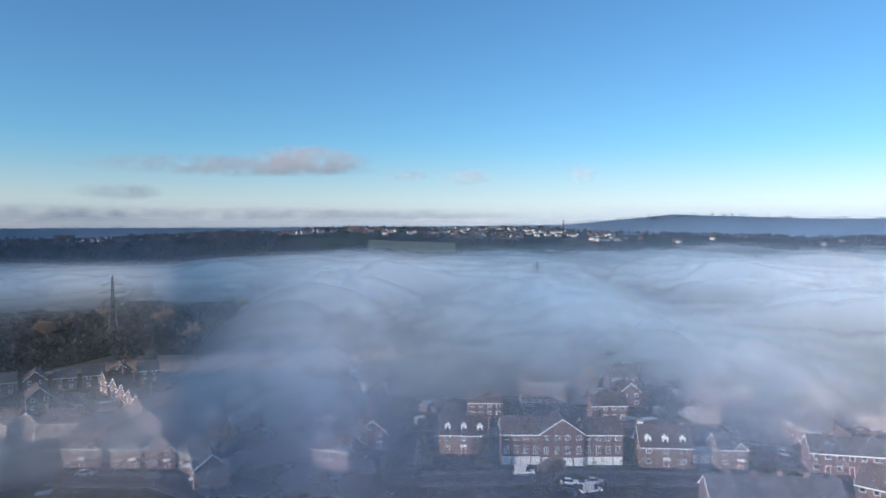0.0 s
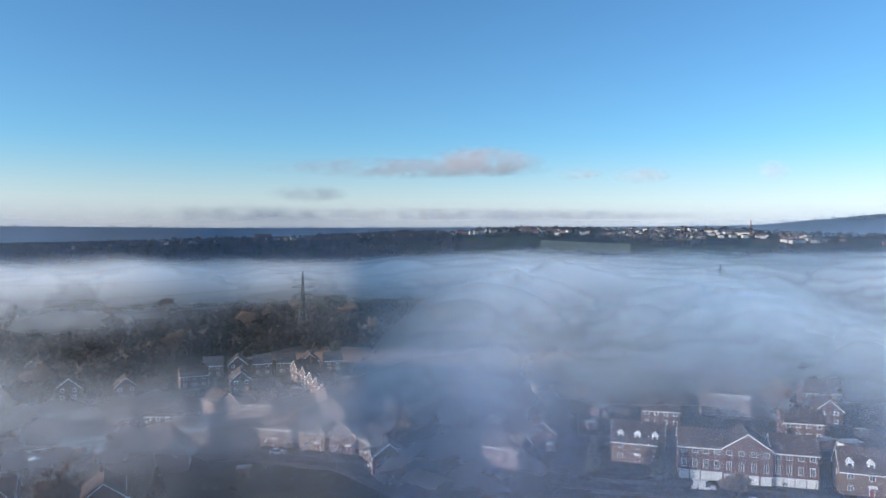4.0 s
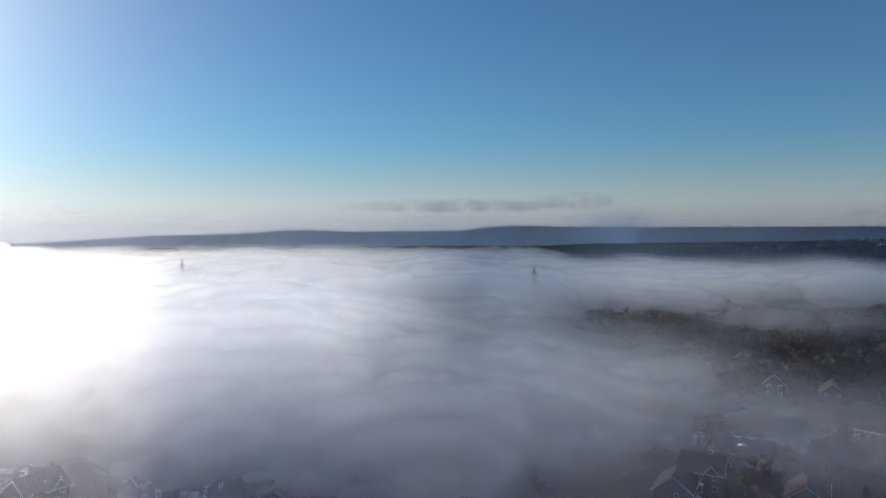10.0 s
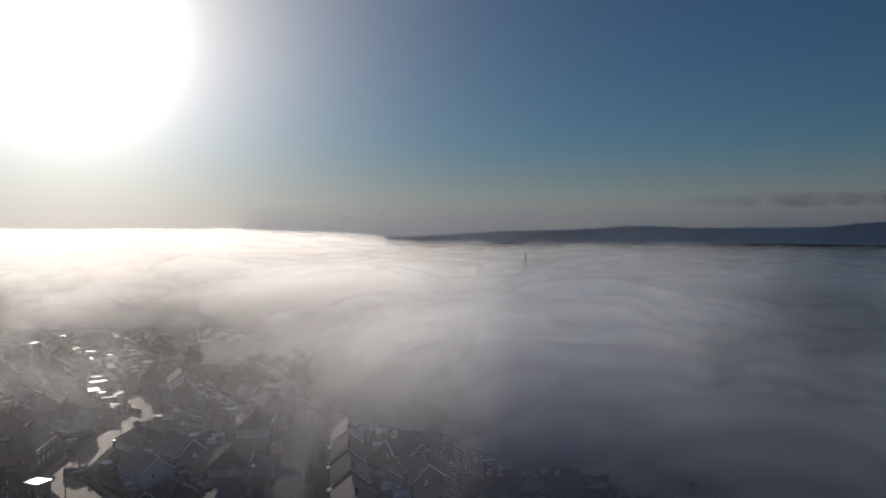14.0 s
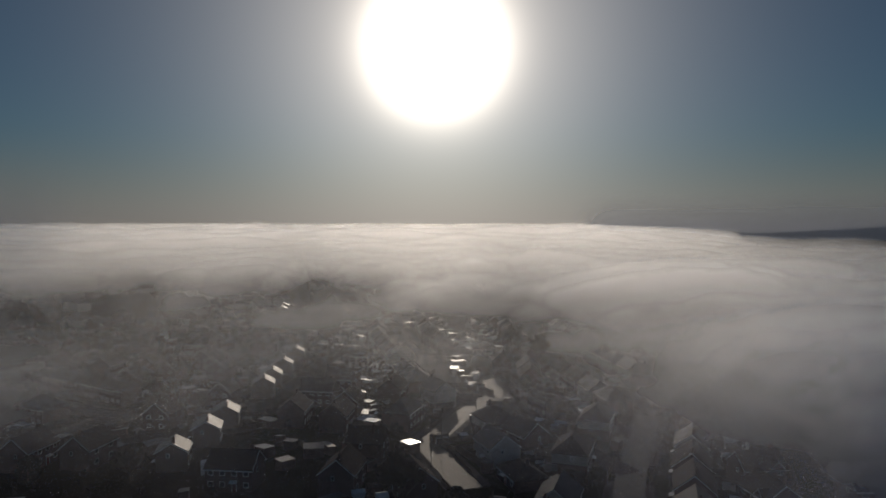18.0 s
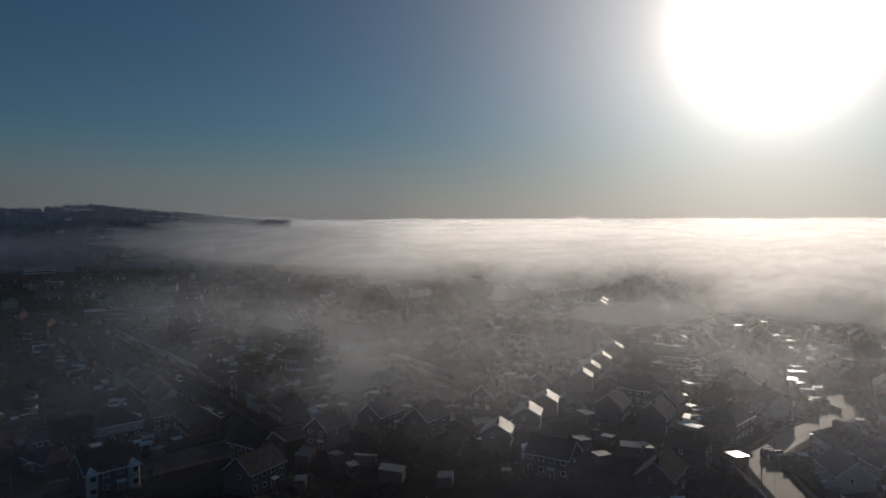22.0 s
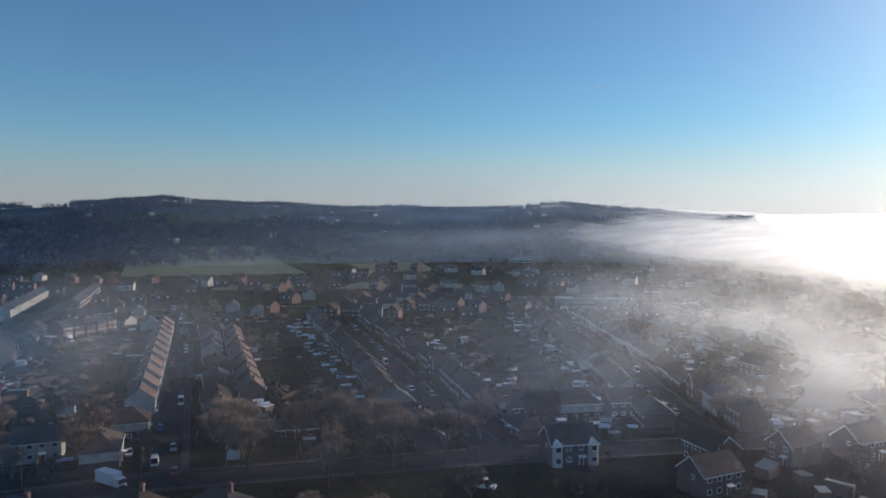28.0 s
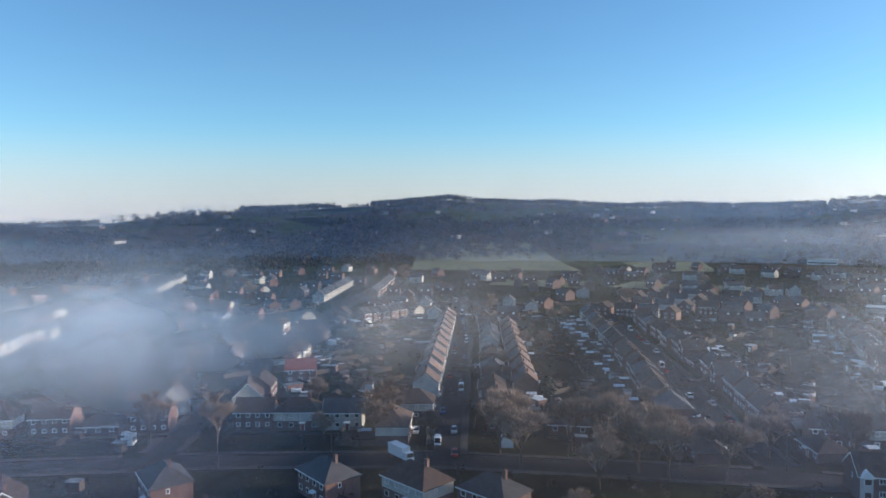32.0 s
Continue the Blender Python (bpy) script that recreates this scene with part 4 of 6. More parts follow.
def specks(count, az, rad, name, label):
    """Roofs too far to tell apart, dotted over distant slopes."""
    m = Mesh()
    for k in range(count):
        a, r = radians(random.uniform(*az)), random.uniform(*rad)
        x, y = -r * math.sin(a), r * math.cos(a)
        z, t = land(x, y), Matrix.Rotation(random.uniform(0, 3), 4, "Z")
        w, d, e = random.uniform(4, 9), 4, random.uniform(4, 6)
        at = lambda px, py, pz: t @ Vector((px, py, 0)) + Vector((x, y, z + pz))
        m.solid([at(-w, -d, -1), at(w, -d, -1), at(w, d, -1), at(-w, d, -1)], [at(-w, -d, e), at(w, -d, e), at(w, d, e), at(-w, d, e)], k % 3 > 1)
        m.solid([at(-w, -d - 0.3, e), at(w, -d - 0.3, e), at(w, d + 0.3, e), at(-w, d + 0.3, e)], [at(-w, -0.1, e + 3), at(w, -0.1, e + 3), at(w, 0.1, e + 3), at(-w, 0.1, e + 3)], 2)
    return tagged(m.done(name, [RENDERED, BRICK, TILE]), label, "houses", kind="stuff")


specks(170, (8, 62), (3500, 4600), "distant_houses", "tiny pale houses scattered over the far plain")
specks(90, (-36, 4), (2300, 4300), "distant_houses", "tiny pale houses scattered over the far hill")
specks(110, (-14, 30), (1500, 1800), "distant_houses", "village houses along the ridge")
specks(70, (-16, 12), (1450, 1750), "distant_houses", "village houses on the green slope")
specks(34, (160, 236), (1100, 2000), "distant_houses", "pale farmhouses on the hillside")


def ridge_building(name, az, r, w, d, h, mat, label, bands=0):
    x, y = -r * math.sin(radians(az)), r * math.cos(radians(az))
    t = tagged(new(name), label, "building")
    Mesh().box(-w / 2, -d / 2, -3, w / 2, d / 2, h).done("wall", mat, t)
    Mesh().box(-w / 2 - 0.4, -d / 2 - 0.4, h, w / 2 + 0.4, d / 2 + 0.4, h + 0.6).done("flat_roof", FELT, t)
    for k in range(bands):
        m = Mesh()
        face_box(m, "f", w, d, -w / 2 + 1, w / 2 - 1, -0.05, 0.08, 1.2 + 3.2 * k, 2.6 + 3.2 * k)
        m.done("window_band", PANE, t)
    t.matrix_basis = Matrix.Translation((x, y, land(x, y))) @ Matrix.Rotation(radians(az), 4, "Z")


ridge_building("school_building", 21.5, 1440, 58, 16, 7, WHITE, "long white flat-roofed building on the ridge", 2)
ridge_building("mill_building", 28.3, 1450, 34, 16, 13, BRICK, "brown brick block standing on the ridge", 3)
ridge_building("hall_building", 7.2, 1500, 22, 14, 12, BUFF, "brown building among the ridge trees", 3)
ridge_building("hilltop_house", 214.5, 2020, 26, 12, 8, BUFF, "long dark house on the hilltop", 1)
ridge_building("works_shed", 172, 470, 46, 14, 5, CONCRETE, "long low shed with a pale flat roof", 1)
ridge_building("works_shed", 177.6, 900, 30, 12, 5, WHITE, "long white shed at the foot of the hill", 1)
stack_x, stack_y = -2300 * math.sin(radians(-9.7)), 2300 * math.cos(radians(-9.7))
stack_ = tagged(new("factory_chimney"), "slender dark factory chimney far off", "chimney")
Mesh().tube((0, 0, -3), (0, 0, 44), 3.0, 1.8, 10).done("shaft", BRICK, stack_)
Mesh().tube((0, 0, 44), (0, 0, 45.5), 2.2, 2.2, 10).done("rim", CONCRETE, stack_)
stack_.matrix_basis = Matrix.Translation((stack_x, stack_y, land(stack_x, stack_y)))
mast = tagged(new("mast"), "thin lattice mast on the hilltop", "mast")
mast_x, mast_y = -2250 * math.sin(radians(208.6)), 2250 * math.cos(radians(208.6))
Mesh().tube((0, 0, -1), (0, 0, 26), 0.5, 0.35, 4).done("pole", STEEL, mast)
Mesh().tube((0, 0, 26), (0, 0, 29), 1.6, 1.6, 8).done("antenna", STEEL, mast)
mast.matrix_basis = Matrix.Translation((mast_x, mast_y, land(mast_x, mast_y)))

# ---- on the ridges ----
HILL = "houses on the ridge"
for k in range(50):
    a = random.choice([random.uniform(-14, 8), random.uniform(-14, 8), random.uniform(165, 235), random.uniform(165, 235), random.uniform(-30, -10)])
    rs = table(NEAR_R, a)
    r = rs * (random.uniform(0.8, 0.99) if a < 60 else random.uniform(0.5, 0.97))
    x, y = -r * math.sin(radians(a)), r * math.cos(radians(a))
    put_house(random.choice(["far", "far", "far_b"]), x, y, radians(a) + random.uniform(-0.5, 0.5), land(x, y) - 0.2, HILL)

for k in range(46):
    a = 9 + 0.8 * k + random.uniform(-0.25, 0.25)
    r = table(NEAR_R, a) * random.uniform(0.955, 0.985)
    x, y = -r * math.sin(radians(a)), r * math.cos(radians(a))
    put_house(random.choice(["far", "far", "far_b"]), x, y, radians(a) + random.uniform(-0.4, 0.4), land(x, y) - 0.2, HILL)

# ---- back gardens: fences, sheds and small lean-tos, too many to count ----
def back_gardens():
    fences, clutter = Mesh(), Mesh()
    rnd = random.Random(17)
    for x, y, a in GARDENS:
        at = lambda u, v, z: (x + math.cos(a) * u - math.sin(a) * v, y + math.sin(a) * u + math.cos(a) * v, z)
        long = rnd.uniform(9, 16)
        lines = [((-6.6, -3), (-6.6, 4 + long)), ((0, 4.6), (0, 4 + long)), ((-6.6, 4 + long), (6.6, 4 + long)), ((-6.6, -9), (6.6, -9))]
        for (u0, v0), (u1, v1) in lines:
            high = 0.9 if v0 == -9 else rnd.choice([1.5, 1.8])
            mid = at((u0 + u1) / 2, (v0 + v1) / 2, 0)
            if any((mid[0] - p) ** 2 + (mid[1] - q) ** 2 < c * c for p, q, c in ROADS):
                continue
            n = max(2, round(math.hypot(u1 - u0, v1 - v0) / 2.4))
            for k in range(n):
                p, q = (u0 + (u1 - u0) * (k + 0.02) / n, v0 + (v1 - v0) * (k + 0.02) / n), (u0 + (u1 - u0) * (k + 0.96) / n, v0 + (v1 - v0) * (k + 0.96) / n)
                w = (0.04, 0) if u0 == u1 else (0, 0.04)
                ring = [(p[0] - w[0], p[1] - w[1]), (q[0] + w[0] * (u0 != u1) - w[0], q[1] - w[1]), (q[0] + w[0], q[1] + w[1]), (p[0] + w[0], p[1] + w[1])]
                fences.solid([at(*r, -0.1) for r in ring], [at(*r, high + rnd.uniform(-0.06, 0.06)) for r in ring])
        for _ in range(rnd.choice([3, 4, 5, 6])):
            u, v, w, d, h = rnd.uniform(-5, 5), rnd.uniform(7, 3 + long), rnd.uniform(0.8, 1.6), rnd.uniform(0.9, 1.8), rnd.uniform(1.6, 2.3)
            kind = rnd.choice([0, 0, 1, 2, 3])
            clutter.solid([at(u - w, v - d, -0.1), at(u + w, v - d, -0.1), at(u + w, v + d, -0.1), at(u - w, v + d, -0.1)], [at(u - w, v - d, h), at(u + w, v - d, h), at(u + w, v + d, h), at(u - w, v + d, h)], kind)
            clutter.solid([at(u - w - 0.1, v - d - 0.1, h), at(u + w + 0.1, v - d - 0.1, h), at(u + w + 0.1, v + d + 0.1, h), at(u - w - 0.1, v + d + 0.1, h)],
                          [at(u - 0.05, v - d - 0.1, h + 0.5), at(u + 0.05, v - d - 0.1, h + 0.5), at(u + 0.05, v + d + 0.1, h + 0.5), at(u - 0.05, v + d + 0.1, h + 0.5)], rnd.choice([5, 5, 4, 2, 1]))
    for _ in range(900):
        b, r = radians(rnd.uniform(112, 236)), rnd.uniform(205, 480)
        x, y, t = -r * math.sin(b), r * math.cos(b), rnd.choice([0.4, 1.97, 1.2, 2.7])
        if not free(x, y, 1.6):
            continue
        at = lambda u, v, z: (x + math.cos(t) * u - math.sin(t) * v, y + math.sin(t) * u + math.cos(t) * v, z)
        w, d, h = rnd.uniform(0.8, 2.2), rnd.uniform(0.8, 1.6), rnd.uniform(1.4, 2.6)
        clutter.solid([at(-w, -d, -0.1), at(w, -d, -0.1), at(w, d, -0.1), at(-w, d, -0.1)], [at(-w, -d, h), at(w, -d, h), at(w, d, h), at(-w, d, h)], rnd.choice([0, 0, 0, 3, 2]))
        clutter.solid([at(-w - 0.1, -d - 0.1, h), at(w + 0.1, -d - 0.1, h), at(w + 0.1, d + 0.1, h), at(-w - 0.1, d + 0.1, h)],
                      [at(-w - 0.1, -0.05, h + 0.6), at(w + 0.1, -0.05, h + 0.6), at(w + 0.1, 0.05, h + 0.6), at(-w - 0.1, 0.05, h + 0.6)], rnd.choice([5, 5, 5, 4, 3]))
        long = rnd.uniform(4, 11)
        fences.solid([at(w + 1, -long, -0.1), at(w + 1.08, -long, -0.1), at(w + 1.08, long, -0.1), at(w + 1, long, -0.1)], [at(w + 1, -long, 1.7), at(w + 1.08, -long, 1.7), at(w + 1.08, long, 1.7), at(w + 1, long, 1.7)])
    tagged(fences.done("garden_fences", FENCE), "weathered timber fences round the back gardens", "fences", kind="stuff")
    tagged(clutter.done("garden_sheds", [FENCE, WHITE, PALE, BRICK, FELT, TILE]), "small sheds, greenhouses and lean-tos in gardens", "sheds", kind="stuff")



def lean_tos():
    """Low felt roofs of outhouses, each with its own slight fall."""
    m, rnd = Mesh(), random.Random(29)
    for _ in range(420):
        b, r = radians(rnd.uniform(104, 160)), rnd.uniform(155, 430)
        x, y, t = -r * math.sin(b), r * math.cos(b), rnd.uniform(0, math.pi)
        if not free(x, y, 2.0):
            continue
        at = lambda u, v, z: (x + math.cos(t) * u - math.sin(t) * v, y + math.sin(t) * u + math.cos(t) * v, z)
        w, d, h = rnd.uniform(1.0, 2.8), rnd.uniform(0.9, 1.9), rnd.uniform(2.1, 2.8)
        p, q = rnd.uniform(-0.16, 0.16), rnd.uniform(-0.1, 0.1)
        ring = [(-w, -d), (w, -d), (w, d), (-w, d)]
        m.solid([at(u, v, -0.1) for u, v in ring], [at(u, v, h + p * v + q * u) for u, v in ring])
        ring = [(1.06 * u, 1.06 * v) for u, v in ring]
        m.solid([at(u, v, h + p * v + q * u) for u, v in ring], [at(u, v, h + 0.12 + p * v + q * u) for u, v in ring], 1)
    tagged(m.done("outhouse_roofs", [BRICK, FELT]), "wet felt roofs of outhouses and lean-tos", "sheds", kind="stuff")


back_gardens()
lean_tos()

# ---- trees, hedges and fields ----
def bare_tree(name, tall, spread, seed, label):
    """A leafless tree: trunk and main limbs, and a crown of branches ending in sprays of twigs."""
    rnd = random.Random(seed)
    trunk, crown = Mesh(), Mesh()

    def grow(p, way, length, rad, level):
        q = p + way * length
        (trunk if level < 2 else crown).tube(p, q, rad, rad * 0.62, 5 if level < 2 else 3)
        if level == 4:
            for _ in range(40):
                s = (way + Vector((rnd.uniform(-1, 1), rnd.uniform(-1, 1), rnd.uniform(-0.4, 1))) * 0.9).normalized()
                side = s.cross((rnd.uniform(-1, 1), rnd.uniform(-1, 1), 0.3)).normalized() * 0.085
                b = p + (q - p) * rnd.uniform(0.2, 1)
                e = b + s * rnd.uniform(0.8, 1.9) * tall / 13
                crown.face([b - side, b + side, e])
            return
        for k in range((4, 4, 3, 3)[level]):
            turn = 2 * math.pi * (k + rnd.random()) / (4 if level < 2 else 3)
            out = Vector((math.cos(turn), math.sin(turn), 0)) * spread * rnd.uniform(0.6, 1.1)
            w = (way * 0.9 + out * 0.9 + Vector((0, 0, 0.35))).normalized()
            grow(p + (q - p) * rnd.uniform(0.4 if level < 2 else 0.65, 1.0), w, length * rnd.uniform(0.62, 0.82), rad * 0.55, level + 1)

    grow(Vector((0, 0, -0.3)), Vector((0, 0, 1)), tall * 0.33, tall * 0.022, 0)
    t = tagged(new(name), label, "tree")
    trunk.done("trunk", BARK, t)
    crown.done("crown", TWIG, t, "leafless brown crown of fine twigs")
    return t


def leafy(name, tall, wide, seed, n, label, mat, category="tree", conifer=False):
    """An evergreen: a short trunk and a crown of many small leaf sprays with gaps."""
    rnd = random.Random(seed)
    t = tagged(new(name), label, category)
    Mesh().tube((0, 0, -0.3), (0, 0, tall * 0.7), tall * 0.03, tall * 0.012, 6).done("trunk", BARK, t)
    crown = Mesh()
    for _ in range(n):
        h = rnd.uniform(0.08, 1.0)
        reach = wide / 2 * ((1.05 - h) if conifer else math.sqrt(max(0.05, 1 - (2 * h - 1.05) ** 2))) * rnd.uniform(0.55, 1.08)
        a = rnd.uniform(0, 2 * math.pi)
        c = Vector((math.cos(a) * reach, math.sin(a) * reach, tall * h))
        u = Vector((rnd.uniform(-1, 1), rnd.uniform(-1, 1), rnd.uniform(-0.6, 0.6))).normalized() * tall * 0.085
        v = u.cross((rnd.uniform(-1, 1), rnd.uniform(-1, 1), rnd.uniform(-1, 1))).normalized() * tall * 0.06
        crown.face([c - u, c + v, c + u * 1.1, c - v])
    crown.done("crown", mat, t)
    return t


TREES = {
    "oak": bare_tree("bare_tree", 17, 1.0, 3, "large leafless tree with a broad brown crown"),
    "ash": bare_tree("bare_tree", 14, 0.8, 5, "leafless tree with an upright brown crown"),
    "lime": bare_tree("bare_tree", 10, 0.85, 8, "small leafless garden tree"),
    "fir": leafy("conifer", 9, 4, 11, 420, "dark green conifer in a garden", EVERGREEN, conifer=True),
    "holly": leafy("evergreen_tree", 6.5, 5, 12, 420, "rounded dark evergreen tree", EVERGREEN),
    "bush": leafy("shrub", 2.2, 2.6, 13, 160, "low dark garden shrub", HEDGE, "shrub"),
}
random.seed(21)
AVENUE = "trees along the main road"
for key, x, y in [("oak", 56, -156), ("oak", 23, -162), ("oak", 11, -166), ("oak", 64, -163), ("oak", 30, -164), ("ash", 101, -170), ("oak", 48, -171), ("oak", 27, -175), ("ash", 36, -151), ("ash", 3, -186), ("ash", 97, -158), ("lime", 110, -152), ("oak", 66, -175),
                  ("ash", 136, -140), ("ash", 152, -132), ("oak", -14, -185), ("ash", 196, -96), ("lime", 84, -164), ("oak", 40, -178)]:
    put(TREES, key, x, y, random.uniform(0, 6), 0, AVENUE)
    taken.append((x, y, 1.5))


def scatter(keys, n, az, rad, room, group):
    for _ in range(n):
        a, r = radians(random.uniform(*az)), random.uniform(*rad)
        x, y = -r * math.sin(a), r * math.cos(a)
        if free(x, y, room) and not (180 < x < 420 and -1100 < y < -660):
            put(TREES, random.choice(keys), x, y, random.uniform(0, 6), land(x, y), group)
            taken.append((x, y, room * 0.6))


G = "garden trees"
scatter(["ash", "lime", "lime", "fir", "holly", "bush", "bush"], 150, (112, 238), (120, 420), 2.0, G)
scatter(["oak", "ash", "lime", "fir", "holly"], 50, (112, 238), (400, 800), 2.5, G)
scatter(["ash", "lime", "fir", "bush", "holly"], 70, (-32, 112), (150, 300), 2.0, G)
scatter(["oak", "ash", "holly", "oak"], 30, (8, 60), (325, 520), 3.0, "trees round the pylon")


def wood(name, count, place, mat, size, label, sprays=34):
    """A far wood: thousands of small crowns, each a loose cloud of twig sprays."""
    rnd, state = random.Random(count), np.random.RandomState(count)
    spots = []
    for _ in range(count):
        x, y = place(rnd)
        spots.append((x, y, land(x, y), rnd.uniform(*size)))
    p = np.repeat(np.array(spots), sprays, axis=0)
    n, s = len(p), p[:, 3:4]
    way = state.normal(size=(n, 3))
    way /= np.linalg.norm(way, axis=1, keepdims=True)
    centre = p[:, :3] + way * s * state.uniform(0.25, 1.0, (n, 1)) ** 0.5 * np.array([0.42, 0.42, 0.46]) + s * np.array([0, 0, 0.52])
    u = state.normal(size=(n, 3)) * s * 0.1
    v = state.normal(size=(n, 3)) * s * 0.1
    verts = np.stack([centre - u, centre + v, centre + u], axis=1).reshape(-1, 3)
    me = bpy.data.meshes.new(name)
    me.from_pydata(verts.tolist(), [], np.arange(3 * n).reshape(-1, 3).tolist())
    me.materials.append(mat)
    return tagged(new(name, me), label, "woodland", kind="stuff")


def polar(rnd, az, lo, hi):
    a = rnd.uniform(*az)
    r = table(NEAR_R, a) * rnd.uniform(lo, hi)
    return -r * math.sin(radians(a)), r * math.cos(radians(a))


def clumped(rnd, az, lo, hi, level=0.0):
    """A spot on a slope, in clumps with open ground between."""
    while True:
        x, y = polar(rnd, az, lo, hi)
        if noise.noise((x * 0.006, y * 0.006, 7.0)) > level:
            return x, y


wood("hillside_wood", 2300, lambda q: polar(q, (194, 240), 0.42, 0.64), WOODLAND, (8, 14), "bare brown woodland on the lower hillside")
wood("hillside_wood", 1500, lambda q: clumped(q, (158, 240), 0.52, 0.9, 0.12), WOODLAND, (8, 15), "bare woods in clumps on the hillside")
wood("hillside_wood", 900, lambda q: clumped(q, (205, 236), 0.6, 0.98, 0.0), WOODLAND, (8, 15), "bare woods below the hilltop")
wood("ridge_wood", 2400, lambda q: clumped(q, (160, 240), 0.94, 1.01, -0.2), WOODLAND, (9, 18), "dark trees along the hill's skyline")
wood("hedgerow_trees", 1300, lambda q: polar(q, (156, 236), 0.40, 0.97), WOODLAND, (4, 9), "hedges and trees between the hill fields")
wood("ridge_wood", 900, lambda q: clumped(q, (-34, 46), 0.93, 1.02, -0.1), WOODLAND, (7, 13), "dark trees along the village ridge")
wood("ridge_wood", 1300, lambda q: clumped(q, (-40, 14), 0.62, 0.98, 0.1), WOODLAND, (6, 11), "hedges and copses on the village slope")
wood("ridge_wood", 2000, lambda q: polar(q, (13, 50), 0.62, 0.97), WOODLAND, (7, 12), "dark wood on the slope of the ridge")
wood("ridge_wood", 250, lambda q: polar(q, (42, 58), 0.8, 1.0), WOODLAND, (6, 10), "dark trees at the edge of the mist")
wood("valley_wood", 700, lambda q: (lambda a, r: (-r * math.sin(a), r * math.cos(a)))(radians(q.uniform(10, 52)), q.uniform(350, 540)), WOODLAND, (7, 11), "bare dark wood round the pylon")
wood("valley_wood", 420, lambda q: (lambda a, r: (-r * math.sin(a), r * math.cos(a)))(radians(q.uniform(36, 57)), q.uniform(290, 460)), WOODLAND, (8, 12), "bare dark trees at the edge of the estate")
wood("far_hill_trees", 900, lambda q: (lambda a, r: (-r * math.sin(a), r * math.cos(a)))(radians(q.uniform(-40, -4)), q.uniform(3350, 4650)), WOODLAND, (8, 17), "hedges and copses on the far hill")
wood("far_hill_trees", 420, lambda q: (lambda a, r: (-r * math.sin(a), r * math.cos(a)))(radians(q.uniform(-40, 103)), q.uniform(4250, 4750)), WOODLAND, (9, 18), "far trees along the hill tops")


def town_spot(rnd):
    """A free spot in the gardens."""
    while True:
        a, r = radians(rnd.uniform(-34, 240)), rnd.uniform(115, 800)
        if r > 330 and a < radians(105):
            continue
        x, y = -r * math.sin(a), r * math.cos(a)
        i, j = int(x // 4), int(y // 4)
        if (i, j) not in BUILT:
            return x, y


BUILT = set()
for x, y, rad in taken:
    n = int(rad // 4) + 1
    BUILT |= {(int(x // 4) + i, int(y // 4) + j) for i in range(-n, n + 1) for j in range(-n, n + 1) if math.hypot(4 * i, 4 * j) <= rad + 1.5}
wood("garden_shrubs", 4200, town_spot, EVERGREEN, (0.9, 2.4), "dark shrubs and hedges in the gardens", 18)
wood("garden_shrubs", 3000, town_spot, WOODLAND, (1.2, 3.6), "bare brown bushes and small trees in the gardens", 20)


def field(name, corners, mat, label, lift=0.35, n=14):
    """A field laid over the land."""
    (ax, ay), (bx, by), (cx, cy), (dx, dy) = corners
    verts, faces = [], []
    for i in range(n + 1):
        for j in range(n + 1):
            u, v = i / n, j / n
            x = (ax * (1 - u) + bx * u) * (1 - v) + (dx * (1 - u) + cx * u) * v
            y = (ay * (1 - u) + by * u) * (1 - v) + (dy * (1 - u) + cy * u) * v
            verts.append((x, y, land(x, y) + lift))
    faces = [(i * (n + 1) + j, (i + 1) * (n + 1) + j, (i + 1) * (n + 1) + j + 1, i * (n + 1) + j + 1) for i in range(n) for j in range(n)]
    me = bpy.data.meshes.new(name)
    me.from_pydata(verts, [], faces)
    me.materials.append(mat)
    return tagged(new(name, me), label, "field", kind="structure")


GRASS = material("pasture", (0.085, 0.098, 0.036), 0.95, (0.06, 0.07, 0.028), 0.02, 0.0, fine=20)
BRACKEN = material("bracken", (0.24, 0.14, 0.09), 0.95, (0.15, 0.09, 0.065), 0.02, 0.0, fine=20)
field("field", [(193, -731), (376, -686), (520, -985), (373, -1100)], GRASS, "open green pasture at the hill's foot")
field("field", [(60, -760), (130, -750), (180, -870), (90, -900)], GRASS, "small green pasture between hedges")
field("field", [(-170, 292), (-40, 305), (-10, 350), (-160, 335)], BRACKEN, "rough brown bracken ground")
field("field", [(0, 1420), (150, 1400), (170, 1560), (10, 1580)], GRASS, "green pasture on the village slope")
field("field", [(21, 1195), (-127, 1173), (-139, 1323), (23, 1330)], GRASS, "green pasture below the ridge village")
field("field", [(20, -560), (130, -575), (120, -630), (10, -610)], GRASS, "mown green behind the houses")
field("field", [(150, -560), (230, -560), (240, -610), (160, -620)], GRASS, "mown green behind the houses")

